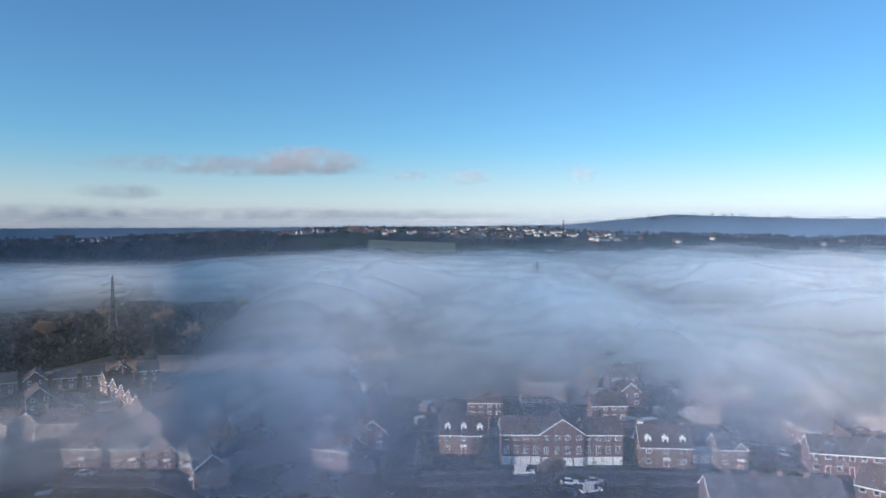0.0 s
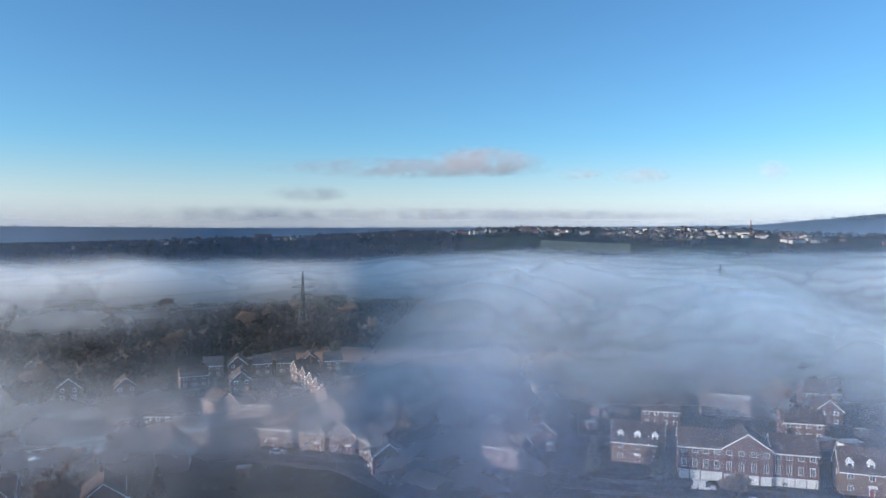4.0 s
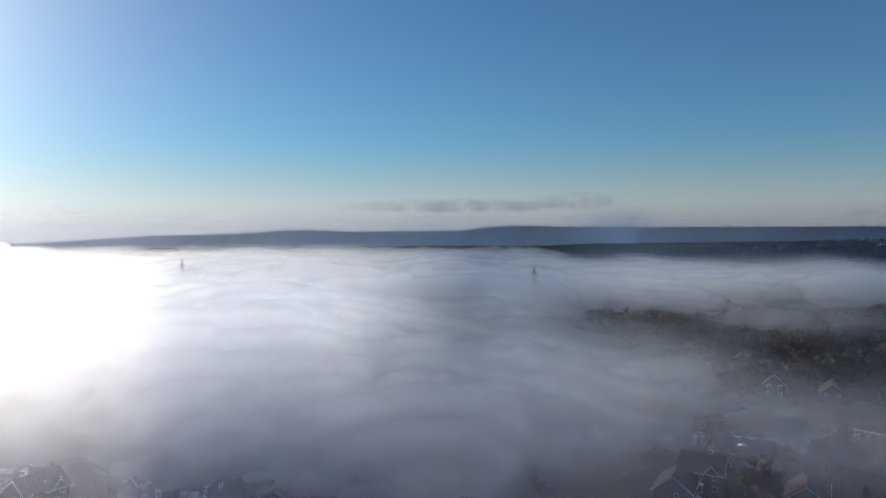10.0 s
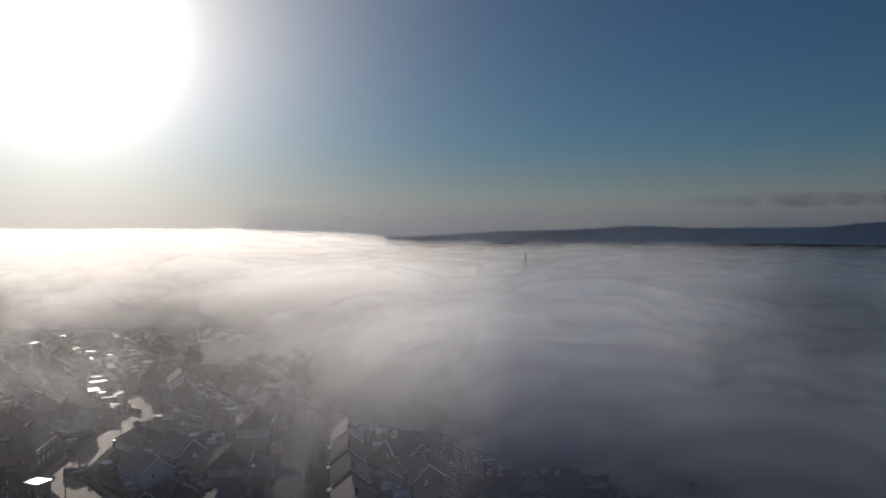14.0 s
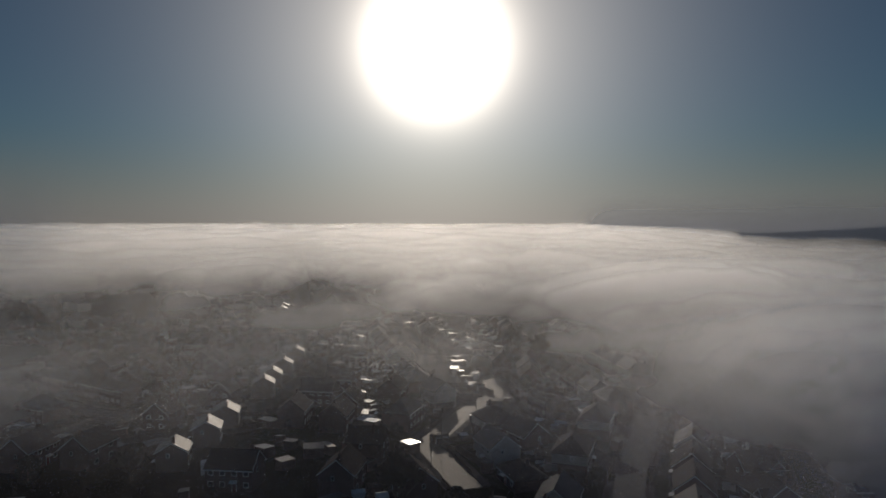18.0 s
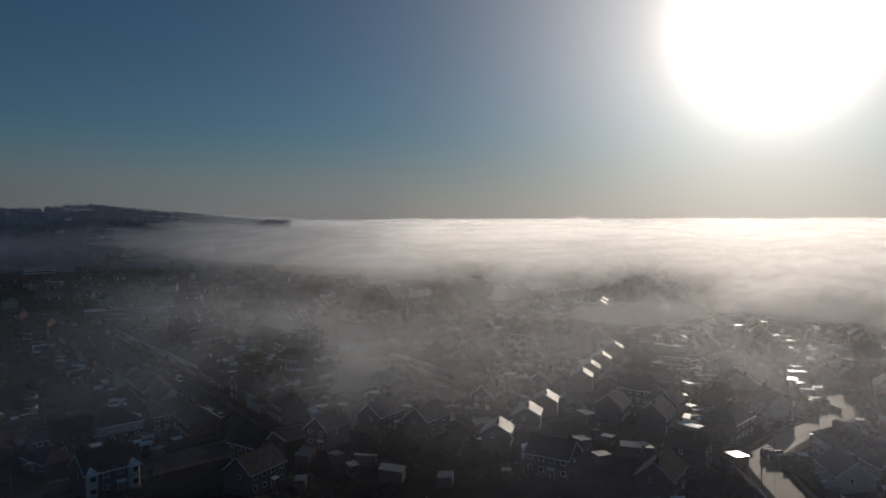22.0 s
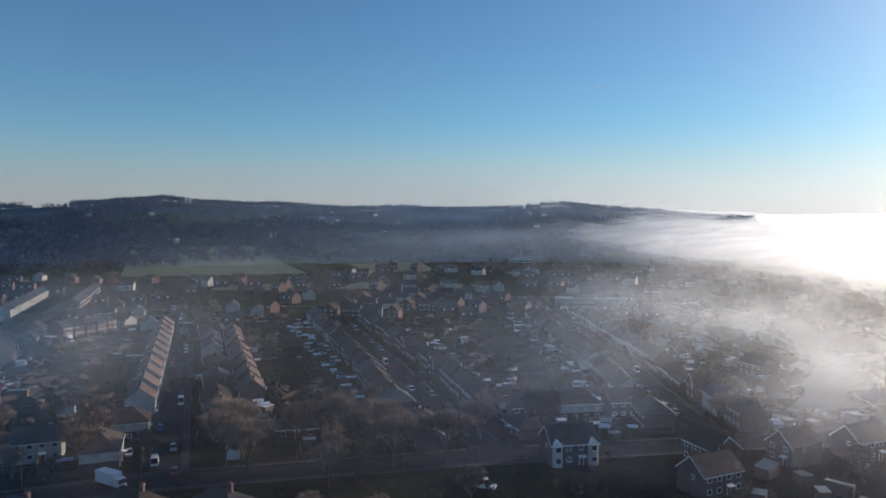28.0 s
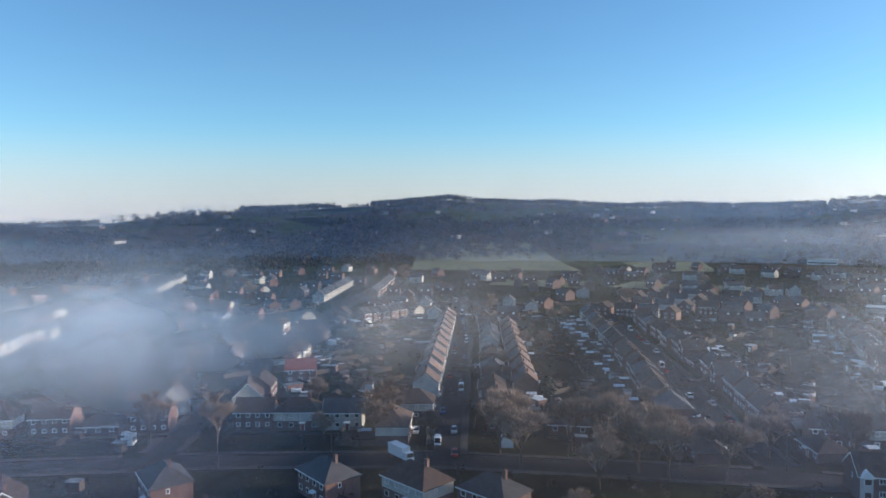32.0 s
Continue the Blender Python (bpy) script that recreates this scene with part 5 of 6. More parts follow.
# ---- vehicles, lamps, pylons and garden buildings ----
def car(paint, label, long=4.2, tall=1.48, van=False):
    c = tagged(new("van" if van else "car"), label, "van" if van else "car")
    L, w = long / 2, 0.88
    low = Mesh().solid([(-L, -w, 0.25), (L, -w, 0.25), (L, w, 0.25), (-L, w, 0.25)], [(-L * 0.97, -w * 0.96, 0.85), (L * 0.97, -w * 0.96, 0.78), (L * 0.97, w * 0.96, 0.78), (-L * 0.97, w * 0.96, 0.85)])
    a, b = (-L * 0.98, L * 0.55) if van else (-L * 0.9, L * 0.42)
    roof0, roof1 = (-L * 0.97, L * 0.3) if van else (-L * 0.62, L * 0.1)
    low.solid([(roof0, -0.66, tall - 0.09), (roof1, -0.66, tall - 0.09), (roof1, 0.66, tall - 0.09), (roof0, 0.66, tall - 0.09)], [(roof0 + 0.1, -0.62, tall), (roof1 - 0.1, -0.62, tall), (roof1 - 0.1, 0.62, tall), (roof0 + 0.1, 0.62, tall)])
    if van:
        low.box(-L * 0.97, -0.83, 0.85, roof1 - 0.5, 0.83, tall - 0.1)
    low.done("body", paint, c)
    Mesh().solid([(a, -0.82, 0.8), (b, -0.82, 0.8), (b, 0.82, 0.8), (a, 0.82, 0.8)], [(roof0, -0.64, tall - 0.09), (roof1, -0.64, tall - 0.09), (roof1, 0.64, tall - 0.09), (roof0, 0.64, tall - 0.09)]).done("glass", PANE, c, "dark car windows")
    for x in (-L * 0.62, L * 0.62):
        for s in (-1, 1):
            Mesh().tube((x, s * 0.68, 0.31), (x, s * 0.9, 0.31), 0.31, 0.31, 10).done("wheel", RUBBER, c)
    return c


CARS = {f"car{i}": car(p, n) for i, (p, n) in enumerate(zip(PAINTS, ("white parked car", "silver parked hatchback", "black parked saloon car", "dark blue parked car", "red parked small car")))}
CARS["van"] = car(PAINTS[0], "white parked delivery van", 5.2, 2.2, True)
for k in CARS:
    CARS[k]["label"] = CARS[k]["label"] + " beside the kerb"
random.seed(33)
PARKED = "parked cars"
kerbside = []


def park(key, x, y, a):
    put(CARS, key, x, y, a, 0.07, PARKED)
    kerbside.append((x, y))


for key, x, y, a in [("car0", 91.5, -169.5, 2.0), ("car1", 82, -174, 2.0), ("car0", 99, -195, 2.0), ("van", 20, 172, 0.1), ("car0", 97.5, 208, 1.2), ("car1", 91, 187, 1.5), ("car0", 30, 165, 0.0), ("car1", 36, 165.5, 0.1),
                     ("van", 34, 160, 0.3), ("car2", -70, 169, 0.0), ("car1", -88, 171, 0.2), ("car0", 104, -209, 2.0), ("van", 1.5, -152.5, 2.9)]:
    park(key, x, y, a)
for i, (kind, width, line) in enumerate(STREETS):
    for x, y, a in walked(line, 9.5):
        s = random.choice((-1, 1))
        if kind == "main road" or random.random() < 0.5 or math.hypot(x, y) > 560:
            continue
        px, py = x - math.sin(a) * s * (width / 2 - 1.1), y + math.cos(a) * s * (width / 2 - 1.1)
        if all((px - u) ** 2 + (py - v) ** 2 > 36 for u, v in kerbside) and len(kerbside) < 80:
            park(random.choice(["car0", "car0", "car1", "car1", "car2", "car3", "car4", "van"]), px, py, a + (math.pi if random.random() < 0.5 else 0))


def box_lorry():
    t = tagged(new("box_lorry"), "white box lorry on the main road", "lorry")
    body = Mesh().box(-3.6, -1.2, 0.95, 2.6, 1.2, 3.5).box(-3.64, -1.23, 3.42, 2.63, 1.23, 3.52)
    body.done("cargo_box", PAINTS[0], t, "plain white cargo box")
    Mesh().solid([(2.75, -1.1, 0.55), (4.5, -1.1, 0.55), (4.5, 1.1, 0.55), (2.75, 1.1, 0.55)], [(2.8, -1.05, 2.6), (4.1, -1.0, 2.6), (4.1, 1.0, 2.6), (2.8, 1.05, 2.6)]).done("cab", PAINTS[0], t)
    Mesh().solid([(4.36, -0.95, 1.5), (4.42, -0.95, 1.5), (4.42, 0.95, 1.5), (4.36, 0.95, 1.5)], [(4.16, -0.9, 2.4), (4.2, -0.9, 2.4), (4.2, 0.9, 2.4), (4.16, 0.9, 2.4)]).done("windscreen", PANE, t)
    Mesh().box(-3.5, -0.5, 0.65, 4.2, 0.5, 0.95).done("chassis", RUBBER, t)
    for x in (-2.3, 3.4):
        for s in (-1, 1):
            Mesh().tube((x, s * 0.85, 0.47), (x, s * 1.15, 0.47), 0.47, 0.47, 12).done("wheel", RUBBER, t)
    return t


lorry = box_lorry()
lorry.matrix_basis = pose(85, -149, 0.07, 0, 0, 154)


def street_lamp():
    t = tagged(new("street_lamp"), "tall grey steel street lamp at the kerb", "street lamp")
    Mesh().tube((0, 0, -0.2), (0, 0, 1.2), 0.14, 0.14, 8).done("base", STEEL, t)
    Mesh().tube((0, 0, 1.2), (0, 0, 8.6), 0.09, 0.06, 8).done("pole", STEEL, t)
    Mesh().tube((0, 0, 8.5), (1.5, 0, 8.9), 0.05, 0.04, 6).done("arm", STEEL, t)
    Mesh().box(1.35, -0.16, 8.82, 2.15, 0.16, 8.98).done("lamp_head", CONCRETE, t, "pale grey lamp head")
    return t


LAMPS = {"lamp": street_lamp()}
for i, (kind, width, line) in enumerate(STREETS):
    for k, (x, y, a) in enumerate(walked(line, 24 if kind == "main road" else 38)):
        s = 1 if k % 2 else -1
        if math.hypot(x, y) < 300 and k:
            px, py = x - math.sin(a) * s * (width / 2 + 0.7), y + math.cos(a) * s * (width / 2 + 0.7)
            put(LAMPS, "lamp", px, py, a - s * math.pi / 2, 0.1, "street lamps")


def flat_building(name, w, d, h, wall, top, label, doors=0):
    t = tagged(new(name), label, "garage" if doors else "shed")
    Mesh().box(-w / 2, -d / 2, -0.2, w / 2, d / 2, h).done("wall", wall, t)
    Mesh().solid([(-w / 2 - 0.15, -d / 2 - 0.2, h), (w / 2 + 0.15, -d / 2 - 0.2, h), (w / 2 + 0.15, d / 2 + 0.15, h), (-w / 2 - 0.15, d / 2 + 0.15, h)],
                 [(-w / 2 - 0.15, -d / 2 - 0.2, h + 0.22), (w / 2 + 0.15, -d / 2 - 0.2, h + 0.22), (w / 2 + 0.15, d / 2 + 0.15, h + 0.12), (-w / 2 - 0.15, d / 2 + 0.15, h + 0.12)]).done("flat_roof", top, t)
    for k in range(doors):
        m = Mesh()
        c = (k + 0.5) * w / doors - w / 2
        face_box(m, "f", w, d, c - 1.1, c + 1.1, -0.03, 0.05, 0.03, 2.1)
        m.done("garage_door", WHITE, t)
    return t


def conservatory():
    t = tagged(new("conservatory"), "white-framed glass conservatory behind a house", "conservatory")
    f = Mesh()
    for x in (-1.8, -0.9, 0, 0.9, 1.8):
        f.box(x - 0.05, -1.55, 0, x + 0.05, -1.45, 2.2)
        f.slab([(x - 0.05, -1.6, 2.35), (x + 0.05, -1.6, 2.35), (x + 0.05, 1.6, 3.05), (x - 0.05, 1.6, 3.05)], 0.1)
    f.box(-1.9, -1.6, 2.1, 1.9, -1.4, 2.25).box(-1.9, -1.6, 0, 1.9, -1.4, 0.5).box(-1.9, -1.5, 0, -1.8, 1.6, 2.25).box(1.8, -1.5, 0, 1.9, 1.6, 2.25)
    f.done("frame", WHITE, t)
    Mesh().slab([(-1.85, -1.6, 2.3), (1.85, -1.6, 2.3), (1.85, 1.6, 3.0), (-1.85, 1.6, 3.0)], 0.04).done("glass_roof", PALE, t, "pale polycarbonate roof")
    Mesh().box(-1.8, -1.49, 0.5, 1.8, -1.47, 2.1).done("glazing", PANE, t)
    return t


def fence():
    t = tagged(new("garden_fence"), "weathered timber panel fence between gardens", "fence")
    for k in range(5):
        Mesh().box(k * 2.4 - 0.05, -0.05, -0.2, k * 2.4 + 0.05, 0.05, 1.9).done("post", FENCE, t)
        if k < 4:
            Mesh().box(k * 2.4 + 0.05, -0.02, 0.08, k * 2.4 + 2.35, 0.02, 1.75).box(k * 2.4 + 0.05, -0.04, 1.75, k * 2.4 + 2.35, 0.04, 1.8).done("panel", FENCE, t)
    return t


SHEDS = {
    "garage": flat_building("garage", 3.2, 6, 2.4, BRICK, FELT, "brick garage with a wet felt roof", 1),
    "garages": flat_building("garage_block", 12, 6, 2.5, CONCRETE, FELT, "row of concrete garages with flat felt roof", 4),
    "shed": flat_building("garden_shed", 2.4, 3, 2.1, FENCE, FELT, "small timber garden shed"),
    "extension": flat_building("house_extension", 4, 3.5, 2.7, BRICK, PALE, "flat-roofed rear extension with a pale roof"),
    "conservatory": conservatory(),
    "fence": fence(),
}
for k, (x, y) in enumerate(GLINTS):
    if all(math.hypot(x - a, y - b) > c + 1.5 for a, b, c in taken if (a, b) != (x, y)):
        put(SHEDS, ("extension", "garage", "conservatory", "extension")[k % 4], x, y, radians(30 + 23 * (k % 5)), 0, "garden buildings")
facing_garages = put(SHEDS, "garages", 66, 183, 0, 0, "garages")
random.seed(5)
for k in range(300):
    a, r = radians(random.uniform(100, 238) if k % 5 else random.uniform(-30, 60)), random.uniform(172, 520 if k % 5 else 270)
    x, y = -r * math.sin(a), r * math.cos(a)
    key = random.choice(["garage", "garage", "shed", "shed", "extension", "conservatory", "shed", "fence"] if k % 5 else ["shed", "fence", "garage"])
    room = {"garages": 7, "garage": 3, "fence": 2.5}.get(key, 1.9)
    if free(x, y, room):
        put(SHEDS, key, x, y, random.choice([0.4, 0.4 + math.pi / 2, 2.0, 2.7, -1.0]) + random.uniform(-0.1, 0.1), 0, "garden buildings" if key != "fence" else "garden fences")
        taken.append((x, y, room * 0.8))


def pylon(tall=36.0):
    t = tagged(new("pylon"), "grey lattice steel electricity pylon with six arms", "pylon")
    wide = lambda z: 3.1 - 2.35 * min(1, z / (tall * 0.62)) if z < tall * 0.62 else 0.75 - 0.55 * (z / tall - 0.62) / 0.38
    corner = lambda i, z: (wide(z) * (1 if i in (0, 1) else -1), wide(z) * (1 if i in (1, 2) else -1), z)
    levels = [0, 5, 9.5, 13.5, 17, 20, 22.3, 24.5, 26.7, 28.9, 31, 33, tall]
    for i in range(4):
        leg = Mesh()
        for a, b in zip(levels, levels[1:]):
            leg.tube(corner(i, a - 0.4 * (a == 0)), corner(i, b), 0.16, 0.13, 4)
        leg.done("leg", STEEL, t)
    for i in range(4):
        lace = Mesh()
        for a, b in zip(levels, levels[1:]):
            lace.tube(corner(i, a), corner((i + 1) % 4, b), 0.085, 0.085, 3).tube(corner((i + 1) % 4, a), corner(i, b), 0.085, 0.085, 3).tube(corner(i, b), corner((i + 1) % 4, b), 0.085, 0.085, 3)
        lace.done("bracing", STEEL, t)
    for z, reach in ((22.3, 5.4), (26.7, 6.8), (31, 5.2)):
        for s in (-1, 1):
            arm = Mesh()
            for y in (-wide(z), wide(z)):
                arm.tube((s * wide(z), y, z), (s * reach, 0, z + 0.1), 0.11, 0.09, 4).tube((s * wide(z), y, z + 1.5), (s * reach, 0, z + 0.1), 0.1, 0.08, 4)
            ob = arm.done("crossarm", STEEL, t)
            Mesh().tube((s * reach, 0, z), (s * reach, 0, z - 1.9), 0.12, 0.1, 6).done("insulator", CONCRETE, ob)
    return t


LINE = [(-1010, -140, 95), (-676, 26, 62), (-416, 240, 48), (-179, 380, -58), (75, 560, 35), (340, 760, 40)]
TOWERS = {"pylon": pylon()}
for x, y, deg in LINE + [(368, 1089, 20)]:
    put(TOWERS, "pylon", x, y, radians(deg + 90), land(x, y), "pylons of the power line")


def span(p, q, sag, name):
    """One thin cable, hanging between two points."""
    n, verts = 16, []
    side = (Vector(q) - Vector(p)).cross((0, 0, 1)).normalized() * 0.05
    for k in range(n + 1):
        c = Vector(p).lerp(Vector(q), k / n) - Vector((0, 0, sag * 4 * (k / n) * (1 - k / n)))
        verts += [c - side, c + side, c + Vector((0, 0, 0.08))]
    faces = [(3 * k + i, 3 * k + (i + 1) % 3, 3 * k + 3 + (i + 1) % 3, 3 * k + 3 + i) for k in range(n) for i in range(3)]
    me = bpy.data.meshes.new(name)
    me.from_pydata(verts, [], faces + [(0, 2, 1), (3 * n, 3 * n + 1, 3 * n + 2)])
    me.materials.append(CABLE)
    return new(name, me)


def arm_end(x, y, deg, s, reach, z):
    a = radians(deg + 90)
    return (x + math.cos(a) * s * reach, y + math.sin(a) * s * reach, z)


for (x0, y0, a0), (x1, y1, a1) in zip(LINE, LINE[1:]):
    for z, reach in ((20.4, 5.4), (24.8, 6.8), (29.1, 5.2)):
        for s in (-1, 1):
            ob = span(arm_end(x0, y0, a0, s, reach, z), arm_end(x1, y1, a1, s, reach, z), 7, "power_cable")
            tagged(ob, "thin grey power cable slung between pylons", "cable", "power cables")
    tagged(span((x0, y0, 36), (x1, y1, 36), 5.5, "earth_wire"), "thin grey earth wire between pylon tops", "cable", "power cables")

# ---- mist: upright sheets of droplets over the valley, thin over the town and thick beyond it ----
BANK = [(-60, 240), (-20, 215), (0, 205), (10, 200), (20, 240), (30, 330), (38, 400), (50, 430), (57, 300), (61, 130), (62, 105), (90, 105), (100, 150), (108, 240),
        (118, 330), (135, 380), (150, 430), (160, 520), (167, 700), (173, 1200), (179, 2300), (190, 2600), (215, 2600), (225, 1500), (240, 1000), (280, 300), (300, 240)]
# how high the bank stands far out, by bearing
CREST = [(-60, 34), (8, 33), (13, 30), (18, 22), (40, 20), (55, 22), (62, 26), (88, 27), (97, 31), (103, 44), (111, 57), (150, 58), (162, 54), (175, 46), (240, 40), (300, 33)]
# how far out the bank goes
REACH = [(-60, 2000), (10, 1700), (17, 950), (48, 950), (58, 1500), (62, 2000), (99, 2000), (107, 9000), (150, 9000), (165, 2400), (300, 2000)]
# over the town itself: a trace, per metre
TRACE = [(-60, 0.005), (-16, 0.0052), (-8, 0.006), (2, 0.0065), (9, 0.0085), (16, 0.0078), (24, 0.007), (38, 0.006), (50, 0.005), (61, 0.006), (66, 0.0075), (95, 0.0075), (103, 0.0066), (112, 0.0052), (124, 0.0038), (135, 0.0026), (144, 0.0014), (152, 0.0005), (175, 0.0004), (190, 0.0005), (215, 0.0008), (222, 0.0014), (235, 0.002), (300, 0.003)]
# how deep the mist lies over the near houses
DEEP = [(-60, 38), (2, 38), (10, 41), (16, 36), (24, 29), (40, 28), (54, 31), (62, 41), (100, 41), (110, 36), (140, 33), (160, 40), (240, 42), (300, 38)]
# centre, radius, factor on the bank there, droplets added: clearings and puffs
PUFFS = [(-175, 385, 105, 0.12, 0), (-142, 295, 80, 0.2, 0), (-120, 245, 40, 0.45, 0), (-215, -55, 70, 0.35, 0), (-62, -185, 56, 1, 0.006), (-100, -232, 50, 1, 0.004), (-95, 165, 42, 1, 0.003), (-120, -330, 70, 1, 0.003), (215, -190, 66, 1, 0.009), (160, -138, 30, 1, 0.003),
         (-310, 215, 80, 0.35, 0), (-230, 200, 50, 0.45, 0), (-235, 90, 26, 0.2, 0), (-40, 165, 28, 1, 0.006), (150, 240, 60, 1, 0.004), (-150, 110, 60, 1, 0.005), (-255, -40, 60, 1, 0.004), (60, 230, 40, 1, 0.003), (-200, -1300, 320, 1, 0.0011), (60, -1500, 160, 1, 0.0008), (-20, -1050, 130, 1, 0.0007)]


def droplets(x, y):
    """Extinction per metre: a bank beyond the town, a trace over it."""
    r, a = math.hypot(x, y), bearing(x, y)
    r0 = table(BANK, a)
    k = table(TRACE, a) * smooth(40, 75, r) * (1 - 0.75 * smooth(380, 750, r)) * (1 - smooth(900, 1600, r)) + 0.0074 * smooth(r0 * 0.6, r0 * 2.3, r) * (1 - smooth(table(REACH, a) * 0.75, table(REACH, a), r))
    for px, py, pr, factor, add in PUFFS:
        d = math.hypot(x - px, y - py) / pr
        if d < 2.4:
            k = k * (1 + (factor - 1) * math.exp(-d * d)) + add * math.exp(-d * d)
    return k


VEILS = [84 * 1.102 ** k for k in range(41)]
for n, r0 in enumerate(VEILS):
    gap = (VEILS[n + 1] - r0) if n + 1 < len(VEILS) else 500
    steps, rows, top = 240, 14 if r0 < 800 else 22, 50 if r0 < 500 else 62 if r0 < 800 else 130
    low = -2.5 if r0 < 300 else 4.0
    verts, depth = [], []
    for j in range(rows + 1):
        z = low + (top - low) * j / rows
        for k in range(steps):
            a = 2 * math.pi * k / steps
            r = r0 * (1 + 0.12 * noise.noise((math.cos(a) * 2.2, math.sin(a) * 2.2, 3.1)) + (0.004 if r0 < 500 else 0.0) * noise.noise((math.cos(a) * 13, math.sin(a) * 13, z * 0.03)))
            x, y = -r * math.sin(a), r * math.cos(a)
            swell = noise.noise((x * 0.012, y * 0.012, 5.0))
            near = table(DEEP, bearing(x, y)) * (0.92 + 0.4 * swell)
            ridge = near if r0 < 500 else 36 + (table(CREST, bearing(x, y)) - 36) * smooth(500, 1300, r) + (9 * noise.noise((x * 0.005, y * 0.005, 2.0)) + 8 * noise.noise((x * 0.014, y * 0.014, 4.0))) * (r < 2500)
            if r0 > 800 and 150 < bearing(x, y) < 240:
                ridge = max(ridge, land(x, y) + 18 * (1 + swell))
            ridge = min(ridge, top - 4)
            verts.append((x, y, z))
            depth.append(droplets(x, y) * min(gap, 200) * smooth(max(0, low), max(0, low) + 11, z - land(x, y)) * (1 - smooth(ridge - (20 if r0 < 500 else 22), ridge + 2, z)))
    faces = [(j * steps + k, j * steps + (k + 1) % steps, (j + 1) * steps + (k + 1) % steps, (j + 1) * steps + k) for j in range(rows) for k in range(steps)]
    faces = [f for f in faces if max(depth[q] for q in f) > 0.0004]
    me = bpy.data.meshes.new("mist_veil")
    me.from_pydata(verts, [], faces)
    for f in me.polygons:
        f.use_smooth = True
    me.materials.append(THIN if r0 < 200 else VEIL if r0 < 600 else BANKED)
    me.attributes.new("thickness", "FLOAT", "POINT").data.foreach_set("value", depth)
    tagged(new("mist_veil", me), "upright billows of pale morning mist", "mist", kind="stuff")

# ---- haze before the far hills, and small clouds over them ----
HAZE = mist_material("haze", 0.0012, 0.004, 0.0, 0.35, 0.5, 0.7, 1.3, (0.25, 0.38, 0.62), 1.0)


def curtain(r, low, high, tau, az, mat):
    """An upright sheet of haze at one distance, thinning upwards."""
    n, rows = 160, 8
    verts, depth = [], []
    for j in range(rows + 1):
        z = low + (high - low) * j / rows
        for k in range(n + 1):
            f = k / n
            a = radians(az[0] + (az[1] - az[0]) * f)
            verts.append((-r * math.sin(a), r * math.cos(a), z))
            depth.append(tau * (1 - smooth(0.2, 1.0, j / rows)) * smooth(0, 0.06, f) * smooth(0, 0.06, 1 - f))
    faces = [(j * (n + 1) + k, j * (n + 1) + k + 1, (j + 1) * (n + 1) + k + 1, (j + 1) * (n + 1) + k) for j in range(rows) for k in range(n)]
    me = bpy.data.meshes.new("haze")
    me.from_pydata(verts, [], faces)
    for f in me.polygons:
        f.use_smooth = True
    me.materials.append(mat)
    ob = tagged(new("haze", me), "pale blue distant haze before the hills", "haze", kind="stuff")
    me.attributes.new("thickness", "FLOAT", "POINT").data.foreach_set("value", depth)
    return ob


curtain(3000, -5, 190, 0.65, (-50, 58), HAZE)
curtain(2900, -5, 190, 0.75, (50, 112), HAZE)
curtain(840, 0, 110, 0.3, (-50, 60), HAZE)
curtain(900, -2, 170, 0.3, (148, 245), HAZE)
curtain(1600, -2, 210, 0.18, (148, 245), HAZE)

CLOUD = mist_material("cloud", 0.006, 0.02, 0.0, 0.0, 0.4, 0.1, 1.9, (0.80, 0.76, 0.78))


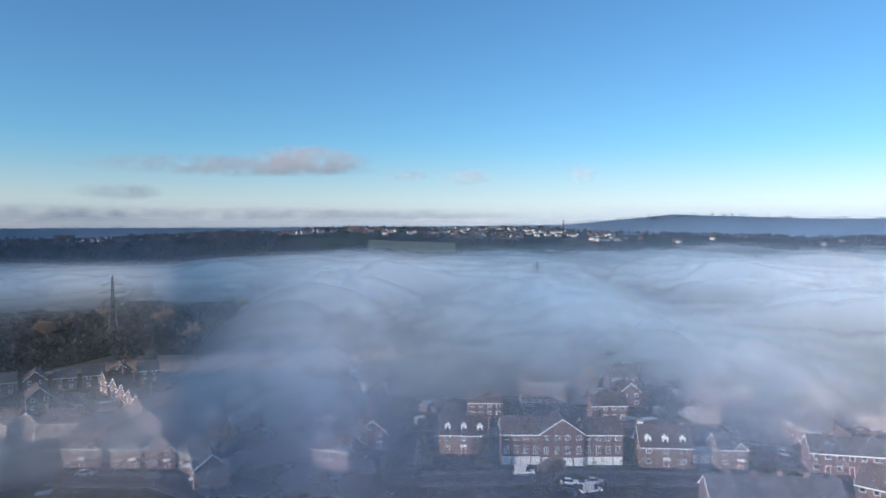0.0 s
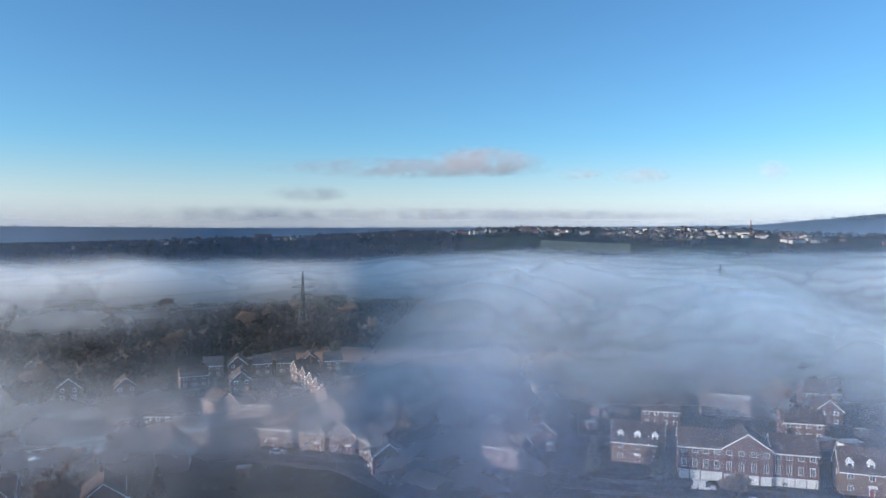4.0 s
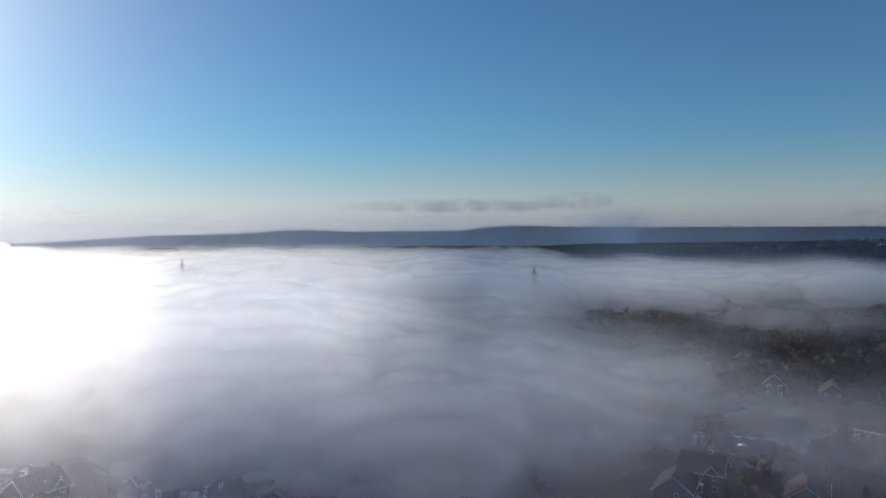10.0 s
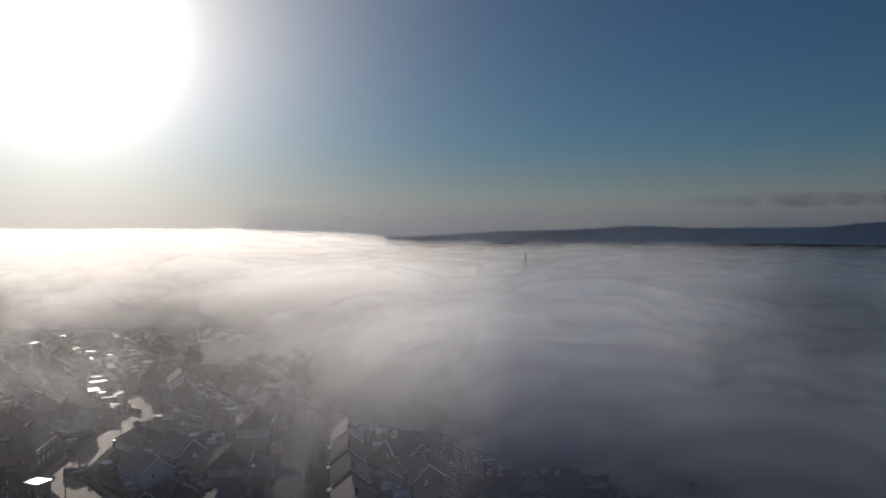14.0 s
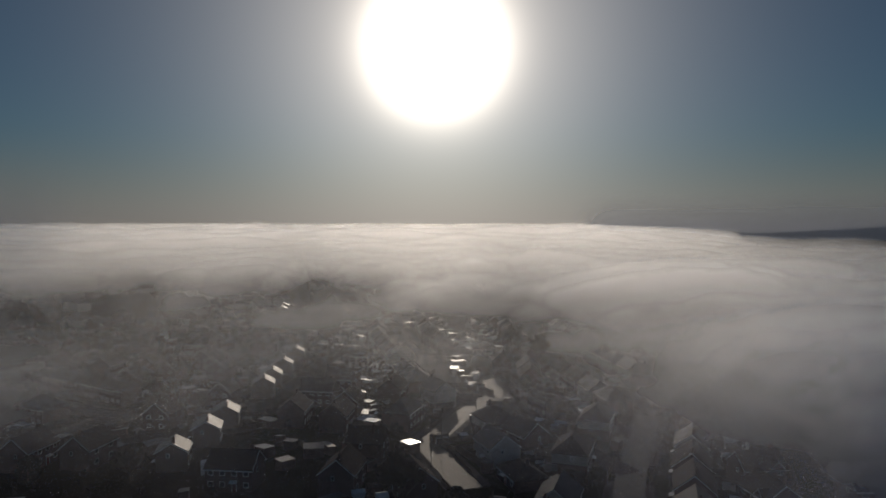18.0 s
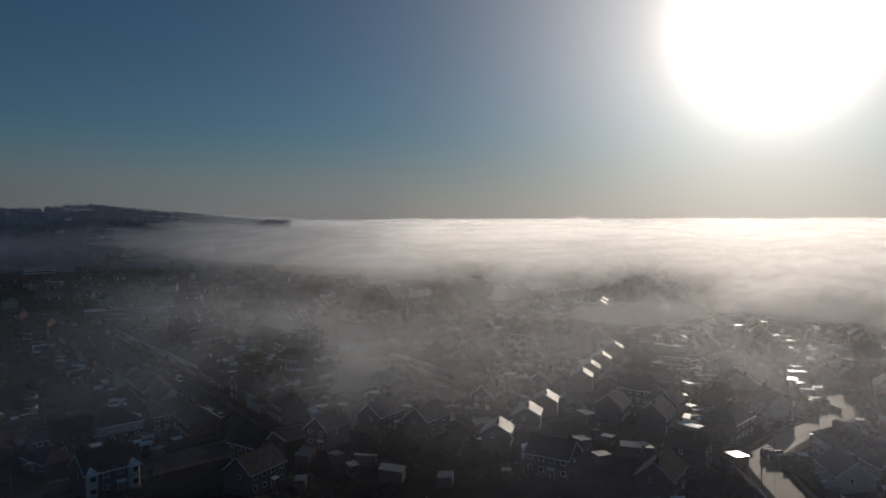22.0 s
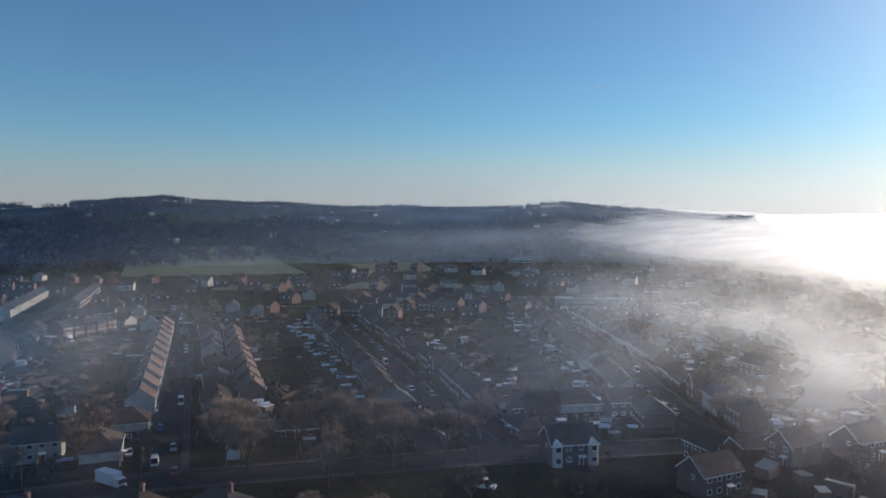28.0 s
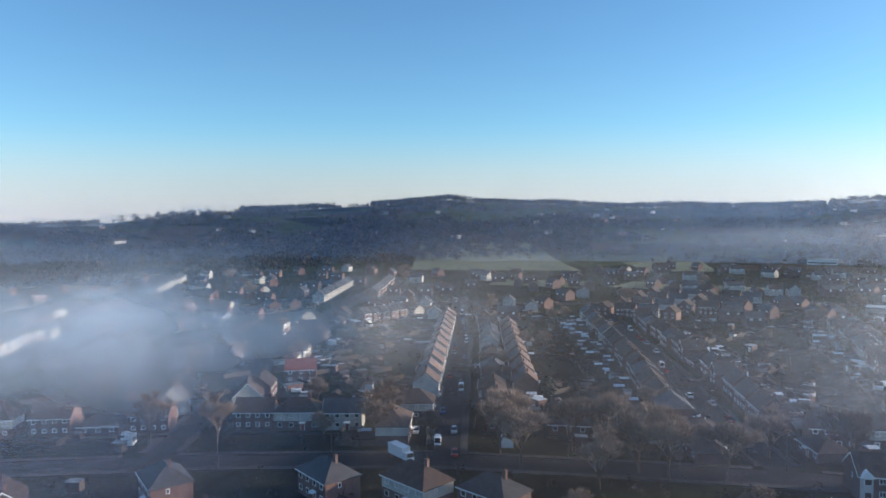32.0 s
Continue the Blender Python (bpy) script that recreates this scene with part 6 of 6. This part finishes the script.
def cloud(az, el, wide, tall, tau, lean=0.0):
    """A small far cloud: soft slices one behind the other, densest in the middle."""
    r0 = 4650.0
    cx, cy, cz = -r0 * math.sin(radians(az)), r0 * math.cos(radians(az)), 60 + r0 * math.tan(radians(el))
    right = Vector((math.cos(radians(az)), math.sin(radians(az)), 0))
    back = Vector((-math.sin(radians(az)), math.cos(radians(az)), 0))
    W, T = r0 * math.tan(radians(wide)) / 2, r0 * math.tan(radians(tall)) / 2
    verts, faces, depth, n, rows, slices = [], [], [], 28, 12, 4
    for s in range(slices):
        base = len(verts)
        for j in range(rows + 1):
            for k in range(n + 1):
                u, v = 2 * k / n - 1, 2 * j / rows - 1
                p = Vector((cx, cy, cz)) + right * u * W + back * (s - 1.5) * 40 + Vector((0, 0, v * T + lean * u * W))
                verts.append(p)
                body = 1 - (u * u) ** 0.8 - (v * v if v > 0 else 1.6 * v * v)
                depth.append(max(0.0, body) ** 1.3 * tau / slices * (0.55 + 0.45 * u))
        faces += [(base + j * (n + 1) + k, base + j * (n + 1) + k + 1, base + (j + 1) * (n + 1) + k + 1, base + (j + 1) * (n + 1) + k) for j in range(rows) for k in range(n)]
    me = bpy.data.meshes.new("cloud")
    me.from_pydata(verts, [], faces)
    for f in me.polygons:
        f.use_smooth = True
    me.materials.append(CLOUD)
    me.attributes.new("thickness", "FLOAT", "POINT").data.foreach_set("value", depth)
    return tagged(new("cloud", me), "small pinkish cloud low over the far hills", "cloud", "far clouds", kind="stuff")


cloud(17.5, 5.0, 24, 2.0, 1.9)
cloud(11.0, 5.5, 11, 2.8, 2.2)
cloud(12.5, 5.9, 5, 2.0, 1.3)
cloud(3.2, 4.5, 4.4, 1.1, 0.9)
cloud(-1.7, 4.3, 5.0, 1.5, 1.1)
cloud(-11.0, 4.4, 2.8, 1.8, 0.7)
cloud(25, 2.9, 7, 1.7, 1.0)
cloud(14, 1.3, 40, 1.3, 1.2)
cloud(30, 1.2, 22, 1.6, 0.8)
cloud(67, 2.0, 22, 1.4, 1.6)
cloud(57, 2.3, 8, 1.8, 1.2)
cloud(172, 10.0, 4.5, 0.6, 0.2)
